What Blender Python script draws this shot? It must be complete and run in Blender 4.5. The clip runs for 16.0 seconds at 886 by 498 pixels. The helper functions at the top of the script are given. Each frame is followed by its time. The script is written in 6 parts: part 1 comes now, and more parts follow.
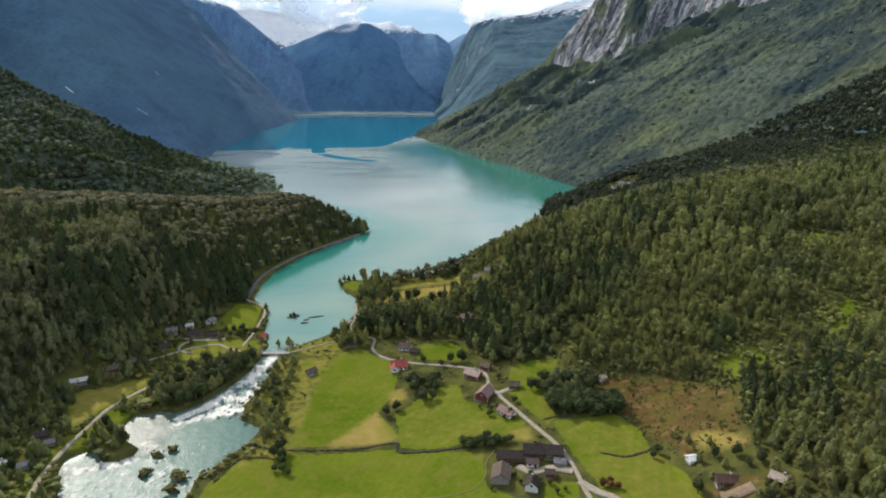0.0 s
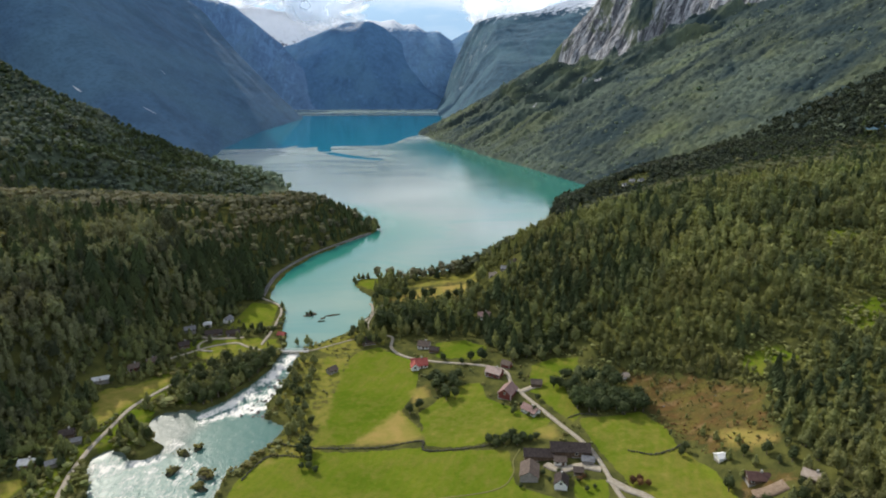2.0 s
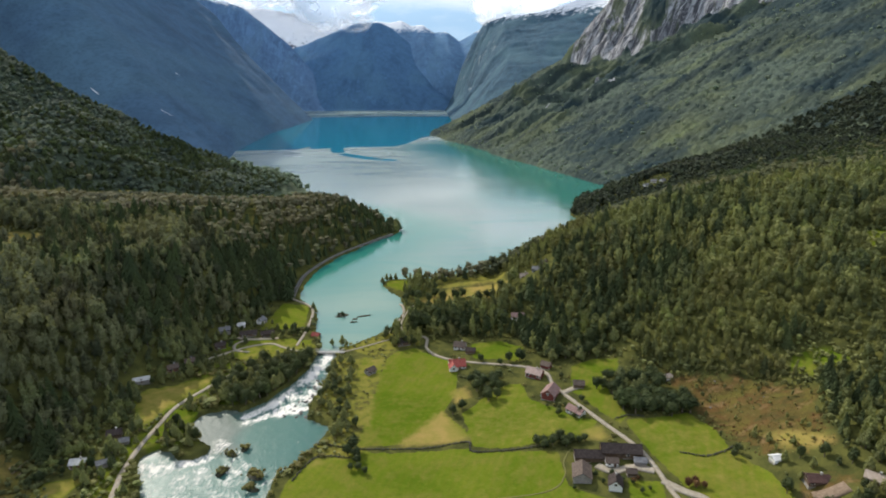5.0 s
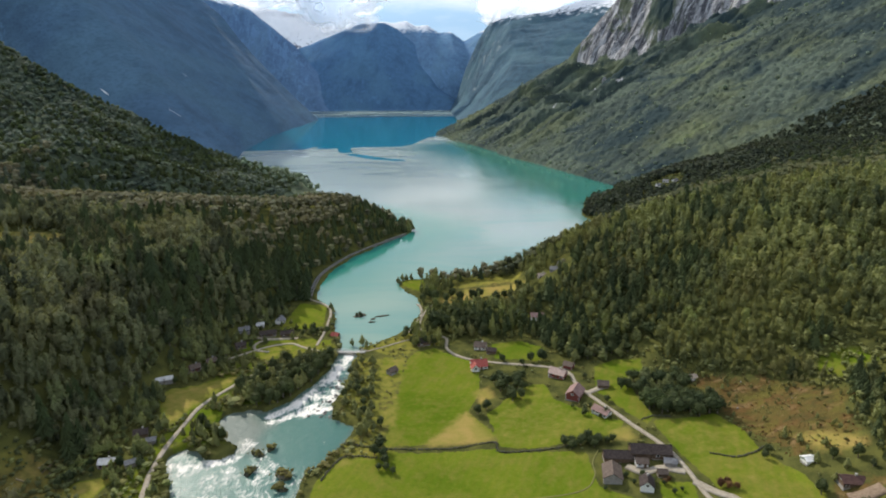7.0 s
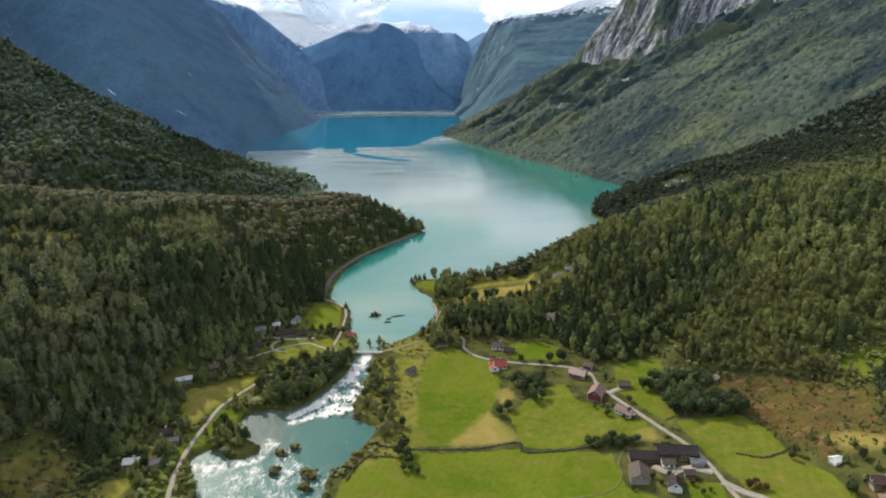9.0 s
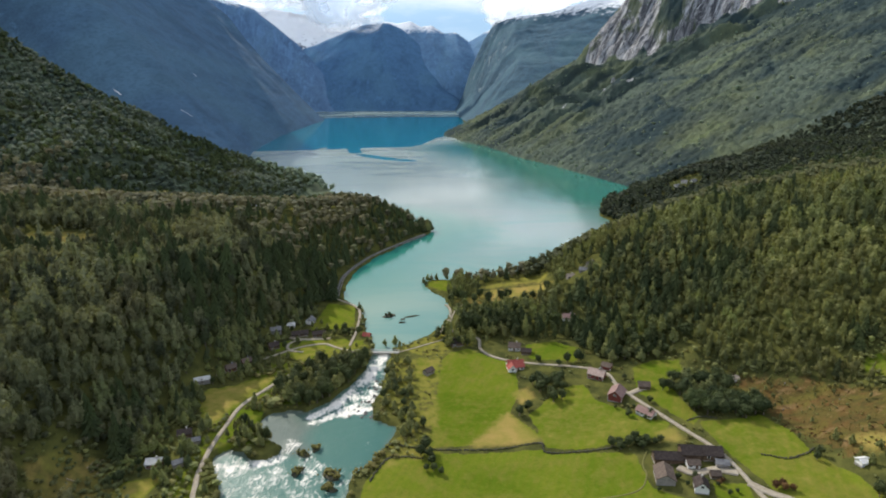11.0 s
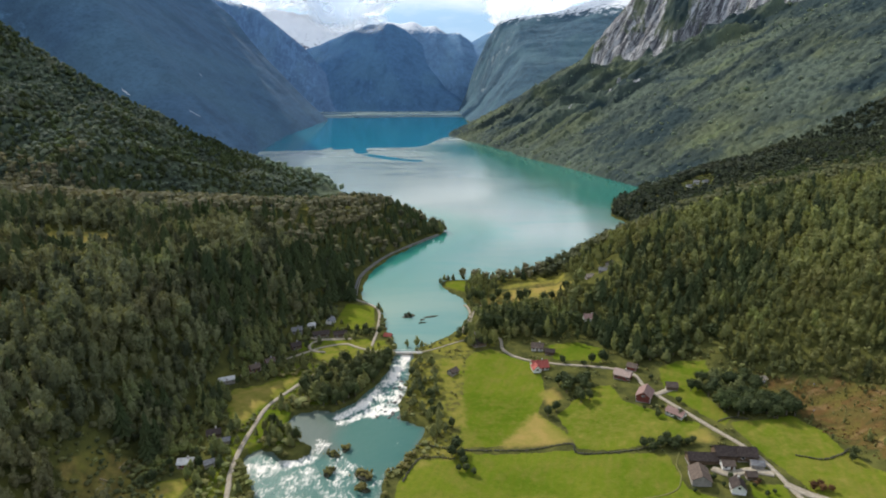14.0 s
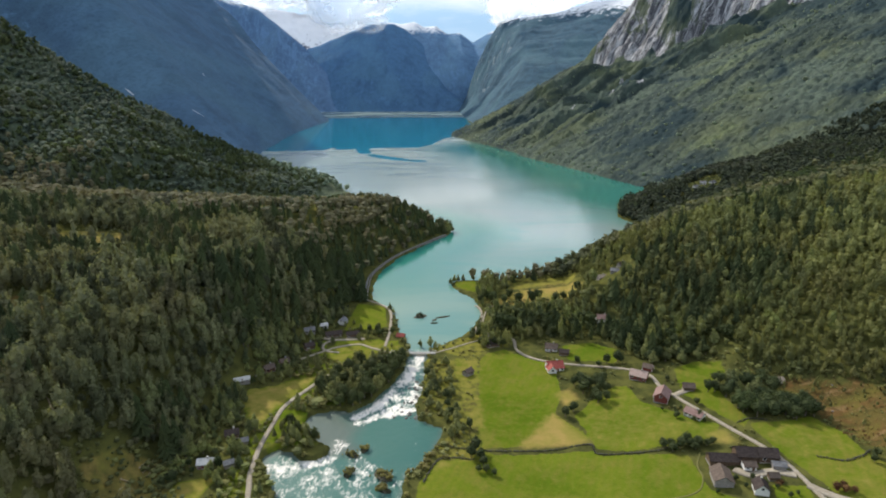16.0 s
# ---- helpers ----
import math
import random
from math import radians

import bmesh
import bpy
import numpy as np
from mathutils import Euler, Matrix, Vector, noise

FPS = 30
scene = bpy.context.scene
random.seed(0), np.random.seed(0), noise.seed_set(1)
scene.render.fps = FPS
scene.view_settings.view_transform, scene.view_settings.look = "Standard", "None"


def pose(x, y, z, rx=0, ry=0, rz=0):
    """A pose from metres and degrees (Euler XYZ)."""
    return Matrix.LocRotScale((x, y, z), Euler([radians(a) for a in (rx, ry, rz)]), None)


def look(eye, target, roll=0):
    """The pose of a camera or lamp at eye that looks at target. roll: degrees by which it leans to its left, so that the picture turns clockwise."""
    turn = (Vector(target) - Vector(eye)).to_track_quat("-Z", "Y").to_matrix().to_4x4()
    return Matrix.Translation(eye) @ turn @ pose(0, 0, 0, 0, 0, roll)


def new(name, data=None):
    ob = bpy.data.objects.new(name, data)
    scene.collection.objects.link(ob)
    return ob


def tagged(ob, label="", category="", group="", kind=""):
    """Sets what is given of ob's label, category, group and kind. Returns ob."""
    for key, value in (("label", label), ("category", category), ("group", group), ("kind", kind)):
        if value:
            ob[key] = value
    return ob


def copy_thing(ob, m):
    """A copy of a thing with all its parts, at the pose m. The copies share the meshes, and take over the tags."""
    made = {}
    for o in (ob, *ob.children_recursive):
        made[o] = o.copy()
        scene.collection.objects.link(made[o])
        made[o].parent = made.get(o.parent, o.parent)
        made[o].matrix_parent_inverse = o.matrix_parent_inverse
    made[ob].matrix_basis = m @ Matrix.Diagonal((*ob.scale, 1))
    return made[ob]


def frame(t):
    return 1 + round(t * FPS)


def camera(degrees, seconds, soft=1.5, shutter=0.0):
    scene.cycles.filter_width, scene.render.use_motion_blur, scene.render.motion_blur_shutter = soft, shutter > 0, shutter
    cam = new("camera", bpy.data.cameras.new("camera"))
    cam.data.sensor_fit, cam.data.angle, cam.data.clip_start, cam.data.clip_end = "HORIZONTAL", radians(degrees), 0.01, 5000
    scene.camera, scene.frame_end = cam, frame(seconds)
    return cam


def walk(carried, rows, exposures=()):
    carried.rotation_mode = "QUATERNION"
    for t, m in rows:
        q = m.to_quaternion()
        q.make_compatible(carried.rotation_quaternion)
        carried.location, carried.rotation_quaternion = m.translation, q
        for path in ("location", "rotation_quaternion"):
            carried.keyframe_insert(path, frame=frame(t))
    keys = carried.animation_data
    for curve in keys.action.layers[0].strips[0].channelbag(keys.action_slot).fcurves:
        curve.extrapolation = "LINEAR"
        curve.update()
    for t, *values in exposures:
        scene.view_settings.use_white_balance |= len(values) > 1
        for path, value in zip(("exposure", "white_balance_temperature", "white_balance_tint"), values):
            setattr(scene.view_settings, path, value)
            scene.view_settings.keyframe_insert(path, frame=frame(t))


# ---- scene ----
cam = camera(74.3, 16.0, soft=1.95)
HEIGHT, DOWN = 150.0, 15.345
# seconds, metres to the left, turn, extra tilt, roll
ROWS = [
    (0.0, 0.00, -0.002, 0.000, -0.003),
    (0.5, -2.14, -0.001, 0.052, -0.014),
    (1.0, -4.36, 0.050, 0.098, -0.055),
    (1.5, -6.88, 0.121, 0.148, -0.123),
    (2.0, -9.77, 0.205, 0.172, -0.166),
    (2.5, -12.80, 0.308, 0.183, -0.227),
    (3.0, -15.88, 0.420, 0.165, -0.262),
    (3.5, -18.89, 0.529, 0.147, -0.280),
    (4.0, -21.55, 0.645, 0.119, -0.339),
    (6.5, -34.71, 1.099, 0.083, -0.455),
    (7.0, -37.05, 1.167, 0.080, -0.480),
    (7.5, -39.53, 1.202, 0.079, -0.487),
    (8.0, -41.89, 1.243, 0.078, -0.497),
    (8.5, -44.14, 1.299, 0.075, -0.512),
    (9.0, -46.49, 1.324, 0.069, -0.506),
    (11.5, -57.92, 1.399, 0.028, -0.457),
    (12.0, -60.06, 1.418, 0.022, -0.455),
    (12.5, -62.16, 1.432, 0.018, -0.448),
    (13.0, -64.26, 1.453, 0.011, -0.445),
    (13.5, -66.29, 1.474, 0.011, -0.437),
    (14.0, -68.47, 1.477, 0.011, -0.430),
    (14.5, -70.59, 1.479, 0.003, -0.409),
    (15.0, -72.76, 1.463, -0.000, -0.394),
    (15.5, -74.76, 1.458, -0.014, -0.358),
    (16.0, -76.93, 1.427, -0.021, -0.329),
]
walk(cam, [(t, pose(x, 0, HEIGHT, 90 - DOWN - down, 0, turn) @ pose(0, 0, 0, 0, 0, roll)) for t, x, turn, down, roll in ROWS], [(0.0, 0.0), (2.5, 0.02), (8.0, 0.08), (16.0, 0.08)])

# ---- sky, sun ----
SUN_TURN, SUN_UP = radians(-39), radians(35)  # from straight ahead, towards the left; above the horizon
to_sun = Vector((math.sin(SUN_TURN) * math.cos(SUN_UP), math.cos(SUN_TURN) * math.cos(SUN_UP), math.sin(SUN_UP)))
world = bpy.data.worlds.new("sky")
scene.world = world
world.use_nodes = True
wt = world.node_tree
wt.nodes.clear()


def wnode(kind, **values):
    n = wt.nodes.new(kind)
    for key, value in values.items():
        n.inputs[key].default_value = value
    return n


sky = wt.nodes.new("ShaderNodeTexSky")
sky.sky_type, sky.sun_disc = "NISHITA", False
sky.sun_elevation, sky.sun_rotation = SUN_UP, SUN_TURN
sky.air_density, sky.dust_density, sky.ozone_density = 1.0, 0.4, 2.0
coord = wt.nodes.new("ShaderNodeTexCoord")
squash = wnode("ShaderNodeMapping", Scale=(1.0, 1.0, 2.6))
puffs = wnode("ShaderNodeTexNoise", Scale=3.1, Detail=9.0, Roughness=0.6, Distortion=0.25)
cover = wnode("ShaderNodeMapRange")
for key, value in (("From Min", 0.42), ("From Max", 0.57), ("To Min", 0.0), ("To Max", 0.95)):
    cover.inputs[key].default_value = value
dim = wnode("ShaderNodeVectorMath")
dim.operation = "SCALE"
dim.inputs["Scale"].default_value = 0.15
blend = wt.nodes.new("ShaderNodeMix")
blend.data_type = "RGBA"
blend.inputs["B"].default_value = (1.12, 1.15, 1.20, 1)
level = wt.nodes.new("ShaderNodeSeparateXYZ")
above = wnode("ShaderNodeMapRange")
for key, value in (("From Min", 0.07), ("From Max", 0.18), ("To Min", 0.12), ("To Max", 1.0)):
    above.inputs[key].default_value = value
low_sky = wt.nodes.new("ShaderNodeMix")
low_sky.data_type = "RGBA"
low_sky.inputs["B"].default_value = (0.36, 0.58, 0.86, 1)
near_rim = wnode("ShaderNodeMapRange")
for key, value in (("From Min", 0.10), ("From Max", 0.26), ("To Min", 0.85), ("To Max", 0.0)):
    near_rim.inputs[key].default_value = value
gather = wt.nodes.new("ShaderNodeMath")
gather.operation = "MULTIPLY"
back = wnode("ShaderNodeBackground", Strength=1.0)
wout = wt.nodes.new("ShaderNodeOutputWorld")
for a, b in ((coord.outputs["Generated"], squash.inputs["Vector"]), (squash.outputs["Vector"], puffs.inputs["Vector"]),
             (puffs.outputs["Fac"], cover.inputs["Value"]), (sky.outputs["Color"], dim.inputs[0]),
             (dim.outputs[0], low_sky.inputs["A"]), (level.outputs["Z"], near_rim.inputs["Value"]), (near_rim.outputs["Result"], low_sky.inputs["Factor"]),
             (low_sky.outputs["Result"], blend.inputs["A"]), (coord.outputs["Generated"], level.inputs[0]), (level.outputs["Z"], above.inputs["Value"]),
             (cover.outputs["Result"], gather.inputs[0]), (above.outputs["Result"], gather.inputs[1]), (gather.outputs[0], blend.inputs["Factor"]),
             (blend.outputs["Result"], back.inputs["Color"]), (back.outputs["Background"], wout.inputs["Surface"])):
    wt.links.new(a, b)
sun = new("sun", bpy.data.lights.new("sun", "SUN"))
sun.data.energy, sun.data.angle, sun.data.color = 3.7, radians(0.6), (1.0, 0.93, 0.82)
sun.matrix_world = look(to_sun * 400, (0, 0, 0))


# ---- materials ----
class Nodes:
    """A small helper to wire up a node material."""

    def __init__(self, name, rough=0.9, spec=0.2):
        self.mat = bpy.data.materials.new(name)
        self.mat.use_nodes = True
        self.tree = self.mat.node_tree
        self.bsdf = self.tree.nodes["Principled BSDF"]
        self.bsdf.inputs["Roughness"].default_value = rough
        self.bsdf.inputs["Specular IOR Level"].default_value = spec
        self.place = None

    def node(self, kind, **values):
        n = self.tree.nodes.new(kind)
        for key, value in values.items():
            self.put(n.inputs[key], value)
        return n

    def put(self, socket, value):
        if isinstance(value, bpy.types.NodeSocket):
            self.tree.links.new(value, socket)
        else:
            socket.default_value = value

    def pos(self):
        if self.place is None:
            self.place = self.node("ShaderNodeNewGeometry")
        return self.place.outputs["Position"]

    def noise(self, scale, detail=4.0, rough=0.6, warp=0.0, vector=None, stretch=None):
        v = vector or self.pos()
        if stretch:
            v = self.node("ShaderNodeMapping", Vector=v, Scale=stretch).outputs["Vector"]
        return self.node("ShaderNodeTexNoise", Vector=v, Scale=scale, Detail=detail, Roughness=rough, Distortion=warp).outputs["Fac"]

    def ramp(self, value, low, high, a=0.0, b=1.0):
        n = self.node("ShaderNodeMapRange", Value=value)
        n.interpolation_type = "SMOOTHSTEP"
        for key, v in (("From Min", low), ("From Max", high), ("To Min", a), ("To Max", b)):
            n.inputs[key].default_value = v
        return n.outputs["Result"]

    def mix(self, fac, a, b, how="MIX"):
        n = self.node("ShaderNodeMix")
        n.data_type, n.blend_type = "RGBA", how
        for key, v in (("Factor", fac), ("A", a), ("B", b)):
            s = [q for q in n.inputs if q.name == key and q.type == ("VALUE" if key == "Factor" else "RGBA")][0]
            self.put(s, (*v, 1) if isinstance(v, tuple) and len(v) == 3 else v)
        return [q for q in n.outputs if q.type == "RGBA"][0]

    def math(self, op, a, b=0.0):
        n = self.node("ShaderNodeMath")
        n.operation = op
        self.put(n.inputs[0], a)
        self.put(n.inputs[1], b)
        return n.outputs[0]

    def attr(self, name, out="Fac"):
        n = self.node("ShaderNodeAttribute")
        n.attribute_name = name
        return n.outputs[out]

    def bump(self, height, strength=0.5, distance=0.1):
        self.put(self.bsdf.inputs["Normal"], self.node("ShaderNodeBump", Height=height, Strength=strength, Distance=distance).outputs["Normal"])

    def base(self, colour):
        self.put(self.bsdf.inputs["Base Color"], (*colour, 1) if isinstance(colour, tuple) and len(colour) == 3 else colour)
        return self


def plain(name, a, b, scale=1.5, rough=0.8, bump=0.3, spec=0.3, metal=0.0):
    """A surface of one colour that wears into a second, with fine relief."""
    n = Nodes(name, rough, spec)
    big, fine = n.noise(scale), n.noise(scale * 9, 3.0)
    n.base(n.mix(n.ramp(n.math("ADD", n.math("MULTIPLY", big, 0.7), n.math("MULTIPLY", fine, 0.3)), 0.35, 0.65), a, b))
    n.bump(fine, bump, 0.02)
    n.bsdf.inputs["Metallic"].default_value = metal
    return n.mat


def ground_material():
    n = Nodes("ground_cover", 1.0, 0.0)
    wide, mid, fine = n.noise(0.018, 5.0), n.noise(0.12, 6.0), n.noise(1.6, 4.0)
    kinds = n.node("ShaderNodeSeparateColor", Color=n.attr("cover", "Color"))
    lawn, mown, bare = kinds.outputs["Red"], kinds.outputs["Green"], kinds.outputs["Blue"]
    # rough scrub under the trees
    scrub = n.mix(n.ramp(mid, 0.35, 0.65), (0.052, 0.058, 0.020), (0.110, 0.112, 0.032))
    scrub = n.mix(n.ramp(fine, 0.5, 0.75, 0, 0.4), scrub, (0.15, 0.14, 0.05))
    # pasture, with mowing stripes and paler tufts
    wave = n.node("ShaderNodeTexWave", Vector=n.node("ShaderNodeMapping", Vector=n.pos(), Rotation=(0, 0, 0.35)).outputs["Vector"], Scale=0.09, Distortion=3.0, Detail=2.0)
    grass = n.mix(n.ramp(wide, 0.35, 0.65), (0.088, 0.128, 0.010), (0.158, 0.180, 0.020))
    grass = n.mix(n.ramp(mid, 0.42, 0.72, 0, 0.8), grass, (0.190, 0.168, 0.036))
    grass = n.mix(n.math("MULTIPLY", wave.outputs["Fac"], 0.22), grass, (0.085, 0.16, 0.010))
    tuft = n.noise(0.45, 5.0, 0.7)
    grass = n.mix(n.ramp(tuft, 0.5, 0.68, 0, 0.32), grass, (0.205, 0.195, 0.040))
    grass = n.mix(n.ramp(tuft, 0.48, 0.34, 0, 0.32), grass, (0.062, 0.105, 0.010))
    grass = n.mix(n.ramp(fine, 0.4, 0.8, 0, 0.5), grass, (0.075, 0.13, 0.012))
    hay = n.mix(n.ramp(mid, 0.3, 0.7), (0.32, 0.235, 0.075), (0.22, 0.20, 0.045))
    soil = n.mix(n.ramp(mid, 0.38, 0.6), (0.132, 0.080, 0.030), (0.112, 0.090, 0.028))
    bands = n.node("ShaderNodeMapping", Vector=n.pos(), Rotation=(0, 0, 0.75), Scale=(0.22, 1.0, 1.0)).outputs["Vector"]
    patchy = n.noise(0.26, 7.0, 0.68, 0.6, vector=bands)
    soil = n.mix(n.ramp(patchy, 0.50, 0.64, 0, 0.8), soil, (0.068, 0.066, 0.024))
    soil = n.mix(n.ramp(patchy, 0.45, 0.36, 0, 0.7), soil, (0.23, 0.155, 0.075))
    soil = n.mix(n.ramp(n.noise(0.10, 5.0, 0.6, 0.4), 0.56, 0.68, 0, 0.6), soil, (0.135, 0.125, 0.030))
    soil = n.mix(n.ramp(n.noise(0.8, 6.0, 0.75), 0.50, 0.66, 0, 0.75), soil, (0.062, 0.046, 0.020))
    edge = n.math("MULTIPLY", n.math("SUBTRACT", n.noise(0.22, 6.0, 0.65), 0.5), 1.5)
    colour = n.mix(n.ramp(n.math("ADD", lawn, edge), 0.4, 0.6), scrub, grass)
    colour = n.mix(n.ramp(n.math("ADD", bare, edge), 0.35, 0.65), colour, soil)
    colour = n.mix(n.ramp(n.math("ADD", mown, n.math("MULTIPLY", edge, 0.6)), 0.2, 0.8), colour, hay)
    n.base(colour)
    n.bump(n.math("ADD", n.math("MULTIPLY", fine, 0.4), mid), 0.6, 0.8)
    return n.mat


def mountain_material(name, tone, snow_from, rock_amount, even=0.0, ragged=260.0, fall=(1.0, 1.0, 0.35), pale=(0.42, 0.40, 0.38), drawn=None):
    """Wooded slopes below, bare rock where it is steep, snow on the tops; fall stretches the streaks down the slope."""
    n = Nodes(name, 0.95, 0.1)
    geo = n.node("ShaderNodeNewGeometry")
    up = n.node("ShaderNodeSeparateXYZ", Vector=geo.outputs["Normal"]).outputs["Z"]
    high = n.node("ShaderNodeSeparateXYZ", Vector=n.pos()).outputs["Z"]
    wide, mid, fine = n.noise(0.004, 6.0, 0.6, 0.6, stretch=drawn), n.noise(0.03, 7.0, 0.65, stretch=drawn), n.noise(0.22, 4.0, stretch=drawn)
    gully = n.noise(0.012, 7.0, 0.68, 0.5, stretch=fall)
    woods = n.mix(n.ramp(mid, 0.35, 0.62), tuple(c * (0.55 + 0.35 * even) for c in tone), tone)
    # low parts of the gully relief are painted darker, like shade
    woods = n.mix(n.ramp(gully, 0.50, 0.34, 0, 0.75 - 0.4 * even), woods, tuple(c * 0.5 for c in tone))
    woods = n.mix(n.ramp(wide, 0.45, 0.62, 0, 0.7 - 0.45 * even), woods, tuple(c * k for c, k in zip(tone, (1.35, 1.32, 1.1))))
    woods = n.mix(n.ramp(fine, 0.42, 0.72, 0, 0.8 - 0.6 * even), woods, tuple(c * 0.4 for c in tone))
    streak = n.noise(0.03, 8.0, 0.72, 0.7, stretch=fall)
    dull = tuple(c * 0.9 for c in tone) if even else (0.075, 0.072, 0.075)
    rock = n.mix(n.ramp(streak, 0.38, 0.62), dull, tuple(c * 1.25 for c in tone) if even > 0.5 else pale)
    rock = n.mix(n.ramp(fine, 0.45, 0.6, 0, 0.4), rock, tuple(c * 0.7 for c in dull))
    steep = n.math("ADD", n.ramp(up, 0.82, 0.45), n.math("MULTIPLY", n.math("SUBTRACT", streak, 0.5), 2.2))
    colour = n.mix(n.ramp(steep, 1.0 - rock_amount, 1.25 - rock_amount), woods, rock)
    white = n.math("ADD", high, n.math("MULTIPLY", n.math("SUBTRACT", mid, 0.5), ragged))
    flat = n.math("MULTIPLY", n.ramp(white, snow_from, snow_from + 60), n.ramp(up, 0.30, 0.5))
    colour = n.mix(flat, colour, (0.80, 0.83, 0.86))
    n.base(colour)
    n.bump(n.math("ADD", n.math("ADD", mid, gully), n.math("MULTIPLY", fine, 0.35)), 0.7 - 0.5 * even, 9.0)
    return n.mat


def crag_material(name, tone):
    """A steep wooded mountainside, ribbed down the slope, with a bare cliff; "flow" holds inland, along and height over the cliff's foot."""
    n = Nodes(name, 0.95, 0.1)
    flow = n.attr("flow", "Vector")
    wide, mid = n.noise(0.004, 6.0, 0.6, 0.6), n.noise(0.03, 7.0, 0.65)
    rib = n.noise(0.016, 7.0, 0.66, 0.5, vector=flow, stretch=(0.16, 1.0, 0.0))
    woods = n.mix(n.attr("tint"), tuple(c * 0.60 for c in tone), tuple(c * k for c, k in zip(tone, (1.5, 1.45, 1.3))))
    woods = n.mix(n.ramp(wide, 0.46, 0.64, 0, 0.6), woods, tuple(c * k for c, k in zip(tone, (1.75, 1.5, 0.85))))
    # shade of gullies is put into the colour as dark ribs
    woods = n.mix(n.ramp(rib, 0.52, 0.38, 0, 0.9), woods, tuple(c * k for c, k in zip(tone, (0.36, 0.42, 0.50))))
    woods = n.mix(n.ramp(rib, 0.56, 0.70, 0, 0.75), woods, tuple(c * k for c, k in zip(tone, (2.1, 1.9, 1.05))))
    # broad dark patches: spruce stands, with cloud shadow put into the colour
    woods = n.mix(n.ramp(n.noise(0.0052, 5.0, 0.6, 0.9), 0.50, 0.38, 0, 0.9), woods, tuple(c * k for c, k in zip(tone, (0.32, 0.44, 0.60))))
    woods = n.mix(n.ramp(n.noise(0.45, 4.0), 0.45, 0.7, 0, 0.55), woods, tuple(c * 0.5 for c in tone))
    # dark slabs with pale streaks, running down the face, and green ledges
    vein = n.noise(0.055, 8.0, 0.75, 0.8, vector=flow, stretch=(0.5, 1.0, 0.0))
    slab = n.mix(n.ramp(vein, 0.40, 0.60), (0.060, 0.061, 0.070), (0.42, 0.42, 0.425))
    slab = n.mix(n.ramp(n.noise(0.07, 6.0, 0.72, 0.5), 0.47, 0.38, 0, 0.8), slab, (0.065, 0.066, 0.072))
    slab = n.mix(n.ramp(n.noise(0.10, 5.0, 0.7, 0.6, vector=flow, stretch=(0.22, 1.0, 0.0)), 0.55, 0.66, 0, 0.9), slab, (0.60, 0.60, 0.60))
    slab = n.mix(n.ramp(n.noise(0.020, 6.0, 0.7, 0.6, vector=flow, stretch=(0.8, 0.6, 0.0)), 0.54, 0.60, 0, 0.85), slab, (0.085, 0.105, 0.058))
    colour = n.mix(n.ramp(n.math("ADD", n.attr("rock"), n.math("MULTIPLY", n.math("SUBTRACT", mid, 0.5), 1.1)), 0.4, 0.6), woods, slab)
    n.base(colour)
    n.bump(n.math("ADD", mid, n.math("MULTIPLY", vein, 0.8)), 0.6, 7.0)
    return n.mat


